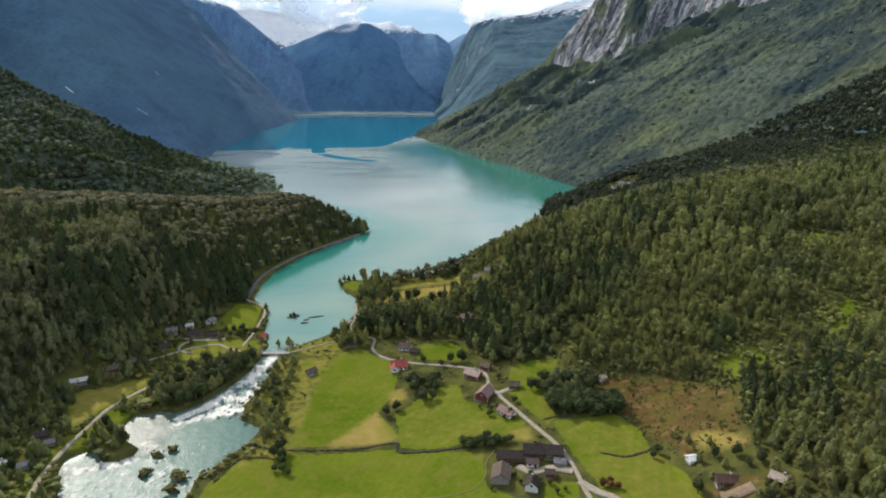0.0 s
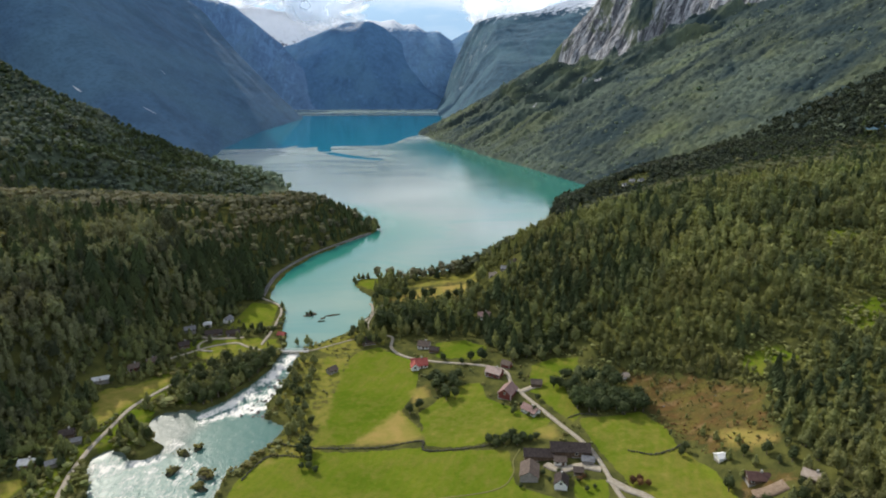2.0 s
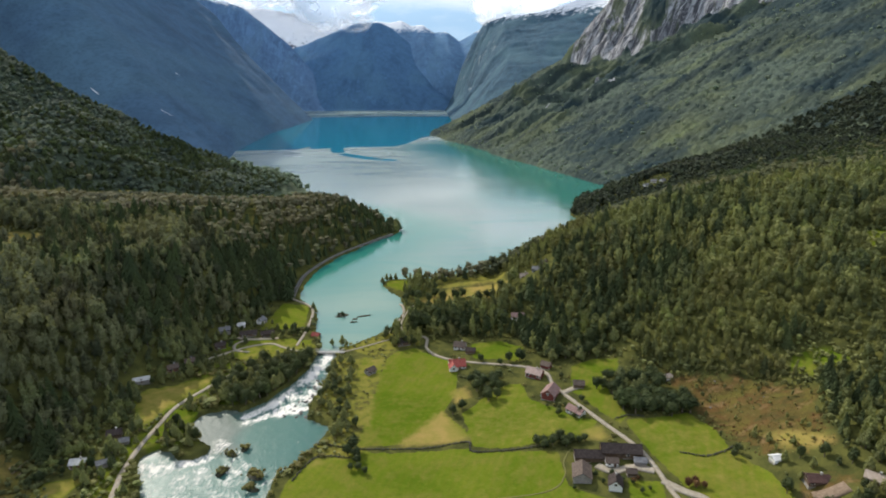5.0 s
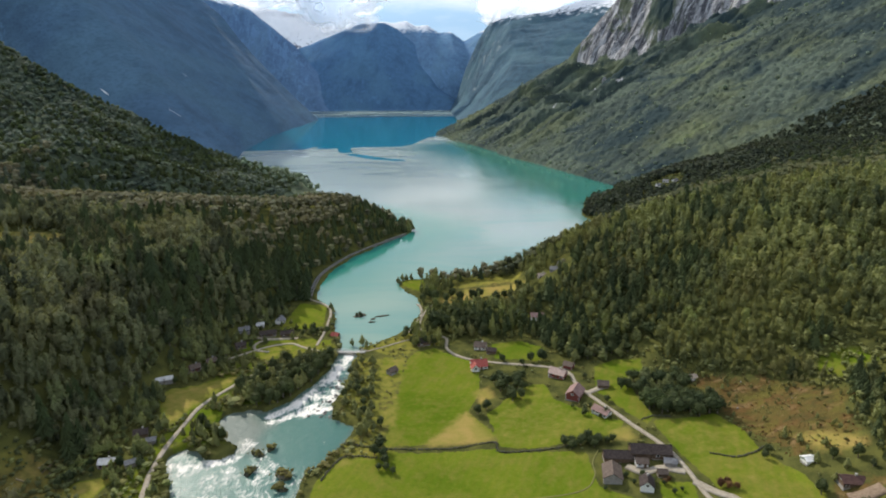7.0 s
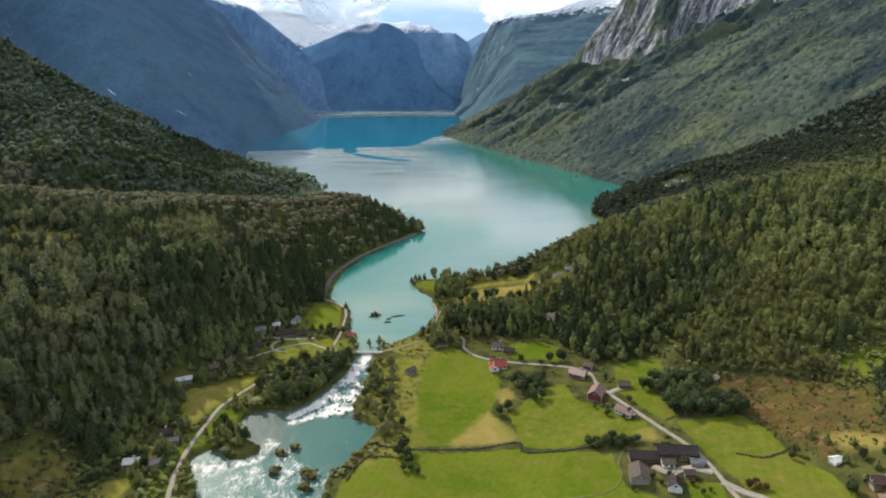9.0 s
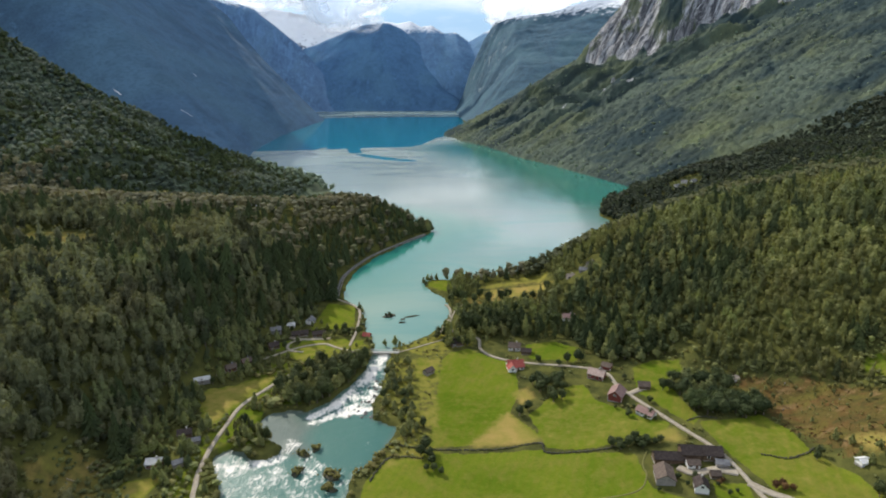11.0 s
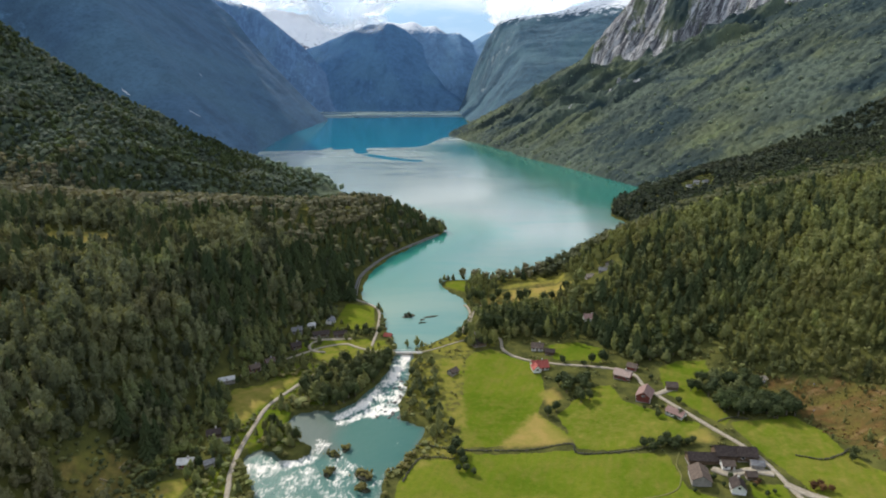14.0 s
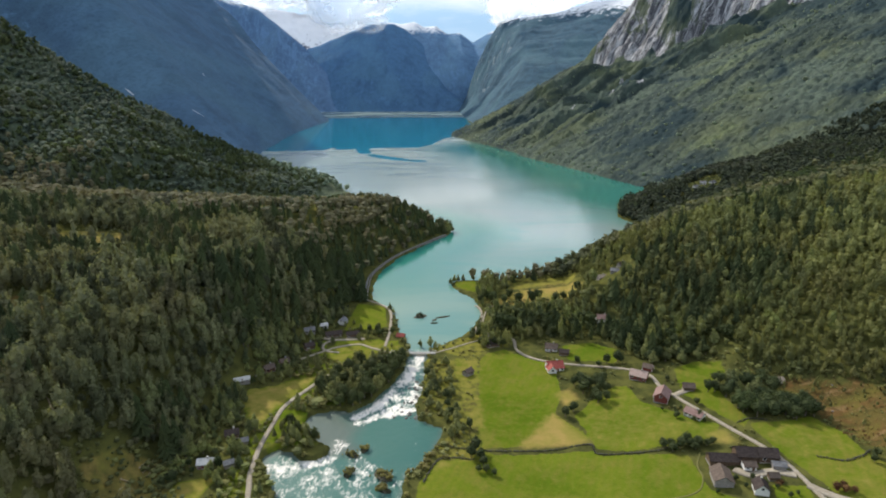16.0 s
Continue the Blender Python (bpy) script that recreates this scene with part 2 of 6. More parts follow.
def water_material(name, colour, rough, ripple, foam=0.0):
    n = Nodes(name, rough, 0.5)
    n.bsdf.inputs["IOR"].default_value = 1.33
    drift = n.noise(0.006, 5.0, 0.6, 0.8, stretch=(1.0, 2.2, 1.0))
    col = n.mix(n.ramp(drift, 0.35, 0.65), colour, tuple(c * k for c, k in zip(colour, (1.5, 1.12, 1.05))))
    small = n.noise(0.9, 4.0)
    if foam:
        run = n.attr("rough_water")
        # sun glint is put into the water's colour as a paler tone
        col = n.mix(n.attr("glint_tone"), col, (0.105, 0.140, 0.115))
        froth = n.noise(0.50, 7.0, 0.66, 1.0, stretch=(1.0, 0.5, 1.0))
        fac = n.ramp(n.math("ADD", n.math("ADD", n.math("MULTIPLY", run, 0.34), n.math("MULTIPLY", n.math("SUBTRACT", n.noise(0.13, 3.0), 0.5), 0.7)), froth), 0.66, 0.96)
        col = n.mix(fac, col, (0.90, 0.86, 0.78))
        n.put(n.bsdf.inputs["Roughness"], n.math("ADD", rough, n.math("MULTIPLY", fac, 0.6)))
        n.base(col)
        n.bump(n.math("ADD", n.math("MULTIPLY", froth, n.math("ADD", n.math("MULTIPLY", run, 2.2), 0.4)), n.math("MULTIPLY", small, 0.6)), 0.45, ripple)
    else:
        # pale rock flour near the outlet; reflected clouds, hills and mountains painted as colour beyond
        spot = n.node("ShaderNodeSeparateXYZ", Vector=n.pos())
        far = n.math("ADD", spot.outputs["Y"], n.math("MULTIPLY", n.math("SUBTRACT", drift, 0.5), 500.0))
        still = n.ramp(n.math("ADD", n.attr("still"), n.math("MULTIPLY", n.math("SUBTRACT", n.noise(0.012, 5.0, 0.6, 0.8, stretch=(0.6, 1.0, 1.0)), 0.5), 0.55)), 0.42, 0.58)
        cloud_mirror = n.mix(n.ramp(far, 450.0, 800.0), col, (0.195, 0.262, 0.238))
        cloud_mirror = n.mix(n.attr("shelter"), cloud_mirror, (0.030, 0.190, 0.150))
        n.base(n.mix(still, cloud_mirror, (0.0, 0.200, 0.285)))
        gusts = n.ramp(n.noise(0.006, 4.0, 0.55, 0.5, stretch=(0.7, 1.6, 1.0)), 0.36, 0.62, 0.05, 0.15)
        gusts = n.math("ADD", gusts, n.ramp(spot.outputs["Y"], 900.0, 1500.0, 0.0, 0.12))
        lee = n.math("MULTIPLY", n.math("SUBTRACT", 1.0, still), n.math("SUBTRACT", 1.0, n.math("MULTIPLY", n.attr("shelter"), 0.85)))
        n.put(n.bsdf.inputs["Roughness"], n.math("ADD", n.math("MULTIPLY", gusts, lee), rough))
        n.bump(n.math("ADD", small, n.math("MULTIPLY", n.noise(0.12, 4.0), 2.5)), 0.25, ripple)
    return n.mat


def leaf_material(name, dark, light, warm):
    """Leaves: each tree has its own tint, each spray a small one of its own."""
    n = Nodes(name, 0.75, 0.15)
    island = n.node("ShaderNodeNewGeometry").outputs["Random Per Island"]
    tint = n.math("FRACT", n.math("ADD", n.attr("tint"), n.node("ShaderNodeObjectInfo").outputs["Random"]))
    col = n.mix(tint, dark, light)
    col = n.mix(n.ramp(n.noise(0.012, 3.0), 0.45, 0.65, 0, 0.6), col, warm)
    col = n.mix(n.ramp(n.noise(0.021, 4.0, 0.6, 0.5), 0.53, 0.68, 0, 0.6), col, tuple(c * k for c, k in zip(light, (0.72, 0.62, 0.68))))
    col = n.mix(n.ramp(n.noise(0.033, 3.0, 0.6, 0.5, stretch=(1.0, 1.0, 2.0)), 0.56, 0.70, 0, 0.5), col, tuple(c * k for c, k in zip(light, (1.0, 1.12, 0.85))))
    col = n.mix(n.math("MULTIPLY", island, 0.22), col, tuple(c * 0.6 for c in dark))
    n.base(col)
    glow = n.node("ShaderNodeBsdfTranslucent", Color=n.mix(1.0, col, (1.0, 1.0, 0.55), "MULTIPLY"))
    both = n.node("ShaderNodeMixShader", Fac=0.36)
    n.tree.links.new(n.bsdf.outputs[0], both.inputs[1])
    n.tree.links.new(glow.outputs[0], both.inputs[2])
    n.tree.links.new(both.outputs[0], n.tree.nodes["Material Output"].inputs["Surface"])
    return n.mat


GROUND = ground_material()
LEAF = leaf_material("leaves", (0.088, 0.112, 0.056), (0.325, 0.345, 0.130), (0.290, 0.285, 0.100))
DARK_LEAF = leaf_material("dark_leaves", (0.042, 0.062, 0.026), (0.098, 0.122, 0.050), (0.088, 0.105, 0.038))
BUSH = leaf_material("bush_leaves", (0.115, 0.115, 0.042), (0.270, 0.262, 0.090), (0.290, 0.245, 0.080))
# paler and bluer, with the haze of distance put into the leaf colour
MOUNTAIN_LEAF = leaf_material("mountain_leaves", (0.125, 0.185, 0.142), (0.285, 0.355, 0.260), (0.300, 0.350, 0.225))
# leaf colour darkened for the cloud shadow that lies over the ridge
RIDGE_LEAF = leaf_material("ridge_leaves", (0.058, 0.075, 0.042), (0.180, 0.185, 0.088), (0.185, 0.172, 0.072))
HEADLAND_LEAF = leaf_material("headland_leaves", (0.105, 0.110, 0.068), (0.285, 0.270, 0.160), (0.300, 0.258, 0.138))
# a darker leaf colour, standing in for cloud shadow over the river slope
RIVER_LEAF = leaf_material("riverside_leaves", (0.058, 0.072, 0.044), (0.310, 0.322, 0.165), (0.260, 0.240, 0.112))
COPPER_LEAF = leaf_material("copper_leaves", (0.105, 0.056, 0.028), (0.220, 0.125, 0.052), (0.240, 0.150, 0.055))
# greyed and blued: distance haze is put into the hill's leaf colour
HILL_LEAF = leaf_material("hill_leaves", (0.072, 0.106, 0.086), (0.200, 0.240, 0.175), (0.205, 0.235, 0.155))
# darkest leaves: cloud shadow on the far ridge is put into their colour
RIDGE_SHADE_LEAF = leaf_material("ridge_shade_leaves", (0.036, 0.050, 0.034), (0.082, 0.100, 0.062), (0.088, 0.100, 0.054))
NEEDLE = leaf_material("needles", (0.060, 0.085, 0.038), (0.100, 0.130, 0.050), (0.115, 0.130, 0.050))
BARK = plain("bark", (0.10, 0.075, 0.05), (0.22, 0.19, 0.15), 2.0, 0.95, 0.8)
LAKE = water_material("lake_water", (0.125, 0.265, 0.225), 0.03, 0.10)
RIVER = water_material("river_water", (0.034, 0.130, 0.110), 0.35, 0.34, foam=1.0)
GRAVEL = plain("gravel", (0.27, 0.23, 0.17), (0.38, 0.34, 0.27), 0.8, 0.95, 0.5)
ROCK = plain("grey_rock", (0.13, 0.12, 0.105), (0.27, 0.255, 0.235), 0.5, 0.95, 0.8)
CONCRETE = plain("concrete", (0.30, 0.29, 0.27), (0.42, 0.41, 0.38), 0.8, 0.9, 0.3)


# ---- the lie of the land ----
def smooth(low, high, v):
    t = np.clip((v - low) / (high - low), 0, 1)
    return t * t * (3 - 2 * t)


def lattice(ix, iy, seed):
    h = (ix.astype(np.int64) * 374761393 + iy.astype(np.int64) * 668265263 + seed * 982451653) & 0x7FFFFFFF
    h = ((h ^ (h >> 13)) * 1274126177) & 0x7FFFFFFF
    return ((h ^ (h >> 16)) & 0xFFFF) / 65535.0


def grain(x, y, size, octaves=5, seed=0, gain=0.5):
    """Rolling noise about 0, between -1 and 1, whose largest lumps are size metres apart."""
    total, amp, norm = np.zeros(np.shape(x)), 1.0, 0.0
    for k in range(octaves):
        u, v = np.asarray(x) / size * 2 ** k + 17.3 * k, np.asarray(y) / size * 2 ** k + 9.1 * k
        iu, iv = np.floor(u), np.floor(v)
        fu, fv = u - iu, v - iv
        fu, fv = fu * fu * (3 - 2 * fu), fv * fv * (3 - 2 * fv)
        a, b = lattice(iu, iv, seed + k), lattice(iu + 1, iv, seed + k)
        c, d = lattice(iu, iv + 1, seed + k), lattice(iu + 1, iv + 1, seed + k)
        total += amp * ((a + (b - a) * fu) * (1 - fv) + (c + (d - c) * fu) * fv - 0.5) * 2
        norm += amp
        amp *= gain
    return total / norm


def inside(x, y, shape):
    """How many metres each place lies outside the closed outline; inside is below 0."""
    x, y = np.asarray(x, float), np.asarray(y, float)
    near, odd = np.full(x.shape, 1e18), np.zeros(x.shape, bool)
    for (ax, ay), (bx, by) in zip(shape, shape[1:] + shape[:1]):
        ex, ey = bx - ax, by - ay
        t = np.clip(((x - ax) * ex + (y - ay) * ey) / (ex * ex + ey * ey + 1e-9), 0, 1)
        near = np.minimum(near, (x - ax - t * ex) ** 2 + (y - ay - t * ey) ** 2)
        if ay != by:
            odd ^= ((ay > y) != (by > y)) & (x < (bx - ax) * (y - ay) / (by - ay) + ax)
    return np.where(odd, -1, 1) * np.sqrt(near)


def along(x, y, line):
    """Distance of each place from a polyline, and how far along it (0 to 1) the nearest place is."""
    x, y = np.asarray(x, float), np.asarray(y, float)
    lengths = [math.dist(a[:2], b[:2]) for a, b in zip(line, line[1:])]
    best, where, run = np.full(x.shape, 1e18), np.zeros(x.shape), 0.0
    for (a, b), size in zip(zip(line, line[1:]), lengths):
        ex, ey = b[0] - a[0], b[1] - a[1]
        t = np.clip(((x - a[0]) * ex + (y - a[1]) * ey) / (size * size), 0, 1)
        d = (x - a[0] - t * ex) ** 2 + (y - a[1] - t * ey) ** 2
        where = np.where(d < best, run + t * size, where)
        best = np.minimum(best, d)
        run += size
    return np.sqrt(best), where / run


SHORE_LEFT = [(-103, 314), (-107, 336), (-114, 350), (-123, 387), (-139, 404), (-142, 432), (-142, 468), (-129, 518), (-106, 566), (-82, 610), (-84, 640),
              (-130, 690), (-215, 722), (-266, 775), (-276, 850), (-274, 935), (-288, 1000), (-340, 1040), (-430, 1110), (-510, 1250), (-566, 1463), (-645, 1971),
              (-680, 2529), (-700, 2980), (-1000, 3400), (-1010, 4140)]
SHORE_RIGHT = [(-40, 4140), (-50, 3439), (-20, 2600), (-50, 2150), (-92, 1975), (-40, 1780), (23, 1550), (106, 1262), (176, 1048), (228, 930), (190, 845),
               (137, 778), (116, 692), (126, 646), (62, 556), (23, 503), (0, 474), (-38, 453), (-66, 452), (-83, 447), (-81, 430), (-65, 406), (-61, 384),
               (-66, 353), (-80, 333), (-95, 318)]
LAKE_SHAPE = SHORE_LEFT + SHORE_RIGHT
RIVER_SHAPE = [(-104, 318), (-107, 297), (-112, 278), (-119, 260), (-128, 251), (-138, 253), (-144, 250), (-148, 244), (-148, 237),
               (-143, 231), (-133, 222), (-132, 218), (-137, 214), (-144, 214), (-149, 219), (-155, 219), (-159, 215), (-157, 207), (-152, 198), (-147, 188), (-142, 170), (-135, 110), (-160, 20), (-170, -1600), (-125, -1600), (-112, 20), (-95, 110), (-95, 170), (-97, 188), (-97, 202),
               (-90, 212), (-86, 223), (-82, 238), (-95, 245), (-97, 258), (-95, 278), (-95, 304), (-94, 318)]
FOOT_RIGHT = [(-400, 80), (190, 86), (235, 92), (262, 74), (280, 58), (305, 48), (330, 34), (350, 14), (380, -2), (440, 10), (480, 18), (550, 72), (600, 116),
              (650, 140), (700, 128), (780, 155), (830, 205), (1200, 400)]
FOOT_LEFT = [(-400, -205), (200, -200), (237, -197), (263, -192), (300, -182), (335, -170), (380, -153), (410, -148), (460, -150), (520, -134), (566, -112),
             (606, -92), (645, -97), (690, -140), (722, -225), (775, -276), (850, -288), (950, -290), (1400, -560)]


def near_land(x, y):
    """Valley floor, fields and the two wooded hills beside them."""
    x, y = np.asarray(x, float), np.asarray(y, float)
    wet = np.minimum(inside(x, y, LAKE_SHAPE), inside(x, y, RIVER_SHAPE)) + 2.0 * grain(x, y, 10, 4, 5) * smooth(1100, 700, y)
    z = 0.9 + np.clip((x + 40) * 0.115, 0, 12) * (1 - smooth(420, 520, y))
    d = np.clip(x - np.interp(y, *zip(*FOOT_RIGHT)), 0, None)
    crest = 715 + 0.24 * (x - 130)
    z = z + (60 * (1 - np.exp(-d / 110)) + 0.085 * d) * (1 - smooth(0, 170, y - crest) * 0.9)
    d = np.clip(np.interp(y, *zip(*FOOT_LEFT)) - x, 0, None)
    low = 1 - 0.42 * smooth(470, 620, y)
    rise = 44 * (1 - np.exp(-(d / 27) ** 1.5)) + 0.062 * d
    scarp = smooth(355, 395, y + 10 * grain(x, y, 40, 3, 9)) * (1 - smooth(500, 560, y))
    rise = rise + (34 * smooth(5, 17, d + 5 * grain(x, y, 25, 3, 8)) + 14 * (1 - np.exp(-d / 70)) + 0.05 * d - rise) * scarp
    z = z + rise * low * (1 - smooth(590, 800, y) * 0.85)
    z = z + 5 * np.exp(-((x + 170) / 50) ** 2 - ((y - 615) / 45) ** 2)
    z = z + (0.2 - z) * smooth(1000, 1150, y)
    wild = smooth(2, 60, z)
    z = z + grain(x, y, 60, 5, 3) * (0.35 + 5.0 * wild)
    bank = np.where(wet < 0, np.clip(1.1 * wet - 1.7, -4.5, 0), 0.25 + 0.55 * wet)
    return np.minimum(z, bank), wet


HILL_LINE = [(-285, 1000), (-335, 905), (-400, 850), (-530, 785), (-700, 765), (-1050, 750), (-1700, 760)]
HILL_TOP = (0, 31, 66, 148, 266, 490, 780)


def left_hill(x, y):
    d, t = along(x, y, HILL_LINE)
    run = np.cumsum([0] + [math.dist(a, b) for a, b in zip(HILL_LINE, HILL_LINE[1:])])
    top = np.interp(t, run / run[-1], HILL_TOP)
    front = np.where(y < np.interp(x, *zip(*sorted(HILL_LINE))), 0.34, 0.75)
    z = top - front * d + (0.42 - np.abs(grain(x - 0.4 * y, 0.4 * y, 120, 5, 13))) * 34 * smooth(10, 110, d)
    return z + grain(x, y, 140, 6, 11) * np.clip(0.12 * top, 2, 16) + grain(x, y, 22, 3, 12) * 1.5


CLIFF_FOOT = [(-200, 400), (60, 405), (121, 445), (168, 463), (293, 496), (317, 540), (367, 588), (443, 638), (551, 678), (700, 700)]


def on_mountain(x, y):
    """How far inland, how far along the mountain, and how far above the foot of its cliff a place lies."""
    i = (x + 75) * 0.958 + (y - 1867) * 0.287
    a = (x + 75) * 0.287 - (y - 1867) * 0.958
    i = i + 20 * grain(x, y, 190, 4, 35) * smooth(1150, 1300, y)
    return i, a, i - np.interp(a, *zip(*CLIFF_FOOT)) + 26 * grain(x, y, 60, 4, 22)


def right_mountain(x, y):
    """A wooded slope from the lake, ribbed by gullies, with a cliff near its far end."""
    i, a, over = on_mountain(x, y)
    rough = grain(x, y, 330, 6, 21)
    rib = 1 - np.abs(grain(i * 0.35, a, 150, 4, 23)) * 2
    small = 1 - np.abs(grain(i * 0.4 + 300, a, 52, 3, 28)) * 2
    cliff = smooth(0, 90, 620 - a + 30 * grain(x, y, 90, 4, 26)) * smooth(-30, 90, a)
    z = 0.5 * i + cliff * np.clip(1.25 * over, 0, 145)
    wooded_part = np.clip(i, 0, 220) / 220 * smooth(0, -30, over * (cliff > 0.3))
    z = z + np.clip(i, 0, 300) * 0.10 * rough + wooded_part * (58 * (rib - 0.6) + 26 * (small - 0.6))
    z = z + grain(x, y, 45, 4, 24) * np.clip(i * 0.02, 0.5, 5) + grain(x, y, 13, 2, 29) * np.clip(i * 0.05, 0.3, 2.6)
    z = z + cliff * smooth(-15, 25, over) * (grain(i * 0.6, a, 70, 5, 25, 0.62) * 30 + (1 - np.abs(grain(i * 0.35, a, 30, 4, 27)) * 2.2) * 12 + grain(x, y, 17, 3, 44) * 7)
    z = z * smooth(-480, -40, a) - 30 * smooth(-60, -260, a)
    return np.where(i < 0, 0.5 * i, z)


def canopy(x, y, cell=8.6):
    """Rounded tree tops that close into one roof of leaves: height from 0 to 1, and each tree's tint."""
    ix, iy = np.floor(x / cell), np.floor(y / cell)
    best, tint = np.zeros(np.shape(x)), np.full(np.shape(x), 0.5)
    for dx in (-1, 0, 1):
        for dy in (-1, 0, 1):
            cx, cy = ix + dx, iy + dy
            px, py = (cx + 0.1 + 0.8 * lattice(cx, cy, 301)) * cell, (cy + 0.1 + 0.8 * lattice(cx, cy, 302)) * cell
            tall = 0.30 + 0.70 * lattice(cx, cy, 303)
            dome = tall * np.sqrt(np.clip(1 - ((x - px) ** 2 + (y - py) ** 2) / (0.66 * cell) ** 2, 0, 1))
            tint = np.where(dome > best, lattice(cx, cy, 304), tint)
            best = np.maximum(best, dome)
    return best, tint


def bare_rock(x, y):
    """Where the mountain shows naked rock: the cliff, and streaks of scree below it."""
    i, a, over = on_mountain(x, y)
    patch = grain(x, y, 80, 4, 93)
    cliff = smooth(-12, 10, over + 22 * patch) * smooth(210, 120, over + 60 * patch) * smooth(20, 80, a + 40 * patch) * smooth(640, 560, a)
    cliff = cliff * smooth(0.5, 0.2, patch)
    scree = smooth(7, 3, along(i, a, [(400, 262), (345, 318), (305, 330)])[0]) + smooth(4, 2, along(i, a, [(240, 340), (200, 366), (150, 400)])[0]) + smooth(4, 2, along(i, a, [(332, 572), (294, 545), (250, 560)])[0])
    return np.clip(cliff + scree * (grain(x, y, 30, 3, 94) > -0.15), 0, 1)


def right_far_mountain(x, y):
    shore = np.interp(y, (1900, 2150, 2600, 3439, 4140, 4900), (-40, -50, -20, -50, -70, -60))
    i = x - shore
    i = i + 130 * grain(0.4 * x, y, 420, 5, 34) * smooth(0, 120, i)
    rough = grain(x, y, 420, 6, 31)
    z = np.interp(i, (-60, 0, 85, 160, 235, 300, 850, 2600), (-40, 0, 105, 270, 440, 555, 650, 900))
    z = z + (0.42 - np.abs(grain(i * 0.3, y + 0.4 * x, 210, 5, 36))) * np.clip(0.5 * i, 0, 72)
    z = z * (1 + 0.08 * rough) + grain(x, y * 0.4, 90, 4, 32) * np.clip(0.06 * i, 0, 14) + grain(x, y * 0.5, 190, 4, 33) * 22 * smooth(10, 160, i)
    return z * smooth(2000, 4200, y) - 4


def left_mountain(x, y):
    shore = np.interp(y, (700, 1040, 1110, 1250, 1463, 1971, 2529, 2980, 3300, 3700), (-290, -340, -428, -508, -562, -640, -678, -712, -1000, -1340))
    i = shore - x
    rough = grain(x, y, 380, 4, 41)
    z = np.interp(i, (-60, 0, 100, 230, 360, 430, 640, 2400), (-60, 0, 92, 225, 360, 450, 640, 760))
    z = z + (np.interp(i, (-60, 0, 230, 430, 640, 2400), (-80, 0, 272, 490, 660, 780)) - z) * smooth(2780, 2380, y)
    z = z * (1 - 0.10 * smooth(2700, 2450, y) * smooth(1900, 2350, y))
    # added height out of view, so that the slope below lies in shade
    z = z + np.interp(i, (530, 760, 2400), (0, 540, 520)) * smooth(1650, 2050, y) * smooth(3300, 2700, y)
    z = z * (1 + 0.05 * rough) + grain(x, y, 110, 3, 42) * np.clip(0.03 * i, 0, 7)
    z = z + (0.5 - np.abs(grain(i * 0.5, y, 260, 2, 43))) * np.clip(0.12 * i, 0, 40)
    return z * smooth(930, 1330, y) - 2


def peak(x, y, foot, back, line, seed, steep=0.85):
    """A far mountain: line gives x and height of its skyline; it climbs from foot to back."""
    t = np.clip((y - foot) / (back - foot), 0, 1.25)
    top = np.interp(x + 110 * grain(x, y, 330, 4, seed + 2) * (1 - t.clip(0, 1)), *zip(*line))
    rise = np.where(t < 1, t ** steep, 1 - 0.9 * (t - 1))
    return top * rise * (1 + 0.09 * grain(x, y, 300, 6, seed) * (1 - 0.75 * t.clip(0, 1))) + grain(x, y, 70, 4, seed + 1) * 12 * np.sin(np.pi * t.clip(0, 1)) - 3


def ice_field(x, y):
    """A glacier that climbs gently behind the far mountains."""
    t = np.clip((y - 4550) / 340, 0, 1)
    top = np.interp(x, *zip(*ICE))
    return top * (0.62 + 0.38 * t) + grain(x, y, 150, 5, 69) * 26 + np.abs(grain(x, y, 60, 4, 70)) * 14


def sheet(name, xs, ys, heights, material, keep=None, smooth_shade=True):
    """A surface over a grid of places."""
    rows, cols = xs.shape
    me = bpy.data.meshes.new(name)
    co = np.stack([xs, ys, heights], -1).reshape(-1, 3)
    k = np.arange(rows * cols).reshape(rows, cols)
    quads = np.stack([k[:-1, :-1], k[:-1, 1:], k[1:, 1:], k[1:, :-1]], -1).reshape(-1, 4)
    if keep is not None:
        quads = quads[keep.reshape(-1)[quads].any(1)]
    fill(me, co, quads, smooth_shade)
    me.materials.append(material)
    return new(name, me)


def fill(me, co, faces, smooth_shade=False):
    n = faces.shape[1]
    me.vertices.add(len(co))
    me.vertices.foreach_set("co", np.ascontiguousarray(co, np.float32).ravel())
    me.loops.add(faces.size)
    me.loops.foreach_set("vertex_index", np.ascontiguousarray(faces, np.int32).ravel())
    me.polygons.add(len(faces))
    me.polygons.foreach_set("loop_start", np.arange(0, faces.size, n, dtype=np.int32))
    me.polygons.foreach_set("use_smooth", np.full(len(faces), smooth_shade))
    me.update(calc_edges=True)


# the ground: one sheet, finest where the valley floor lies
rows_y = np.concatenate([np.linspace(-1600, -330, 14), np.linspace(-300, 90, 20), 95 * (1250 / 95) ** np.linspace(0, 1, 290), np.linspace(1300, 4900, 26)])
u = np.linspace(-1, 1, 520)
ys = np.repeat(rows_y[:, None], len(u), 1)
xs = u[None, :] * (1.12 * np.sqrt(ys ** 2 + 190 ** 2)) - 30
zs, wet = near_land(xs, ys)
ground = tagged(sheet("ground", xs, ys, zs, GROUND), "green valley floor with pastures, scrub and wooded hillsides", "ground", kind="structure")

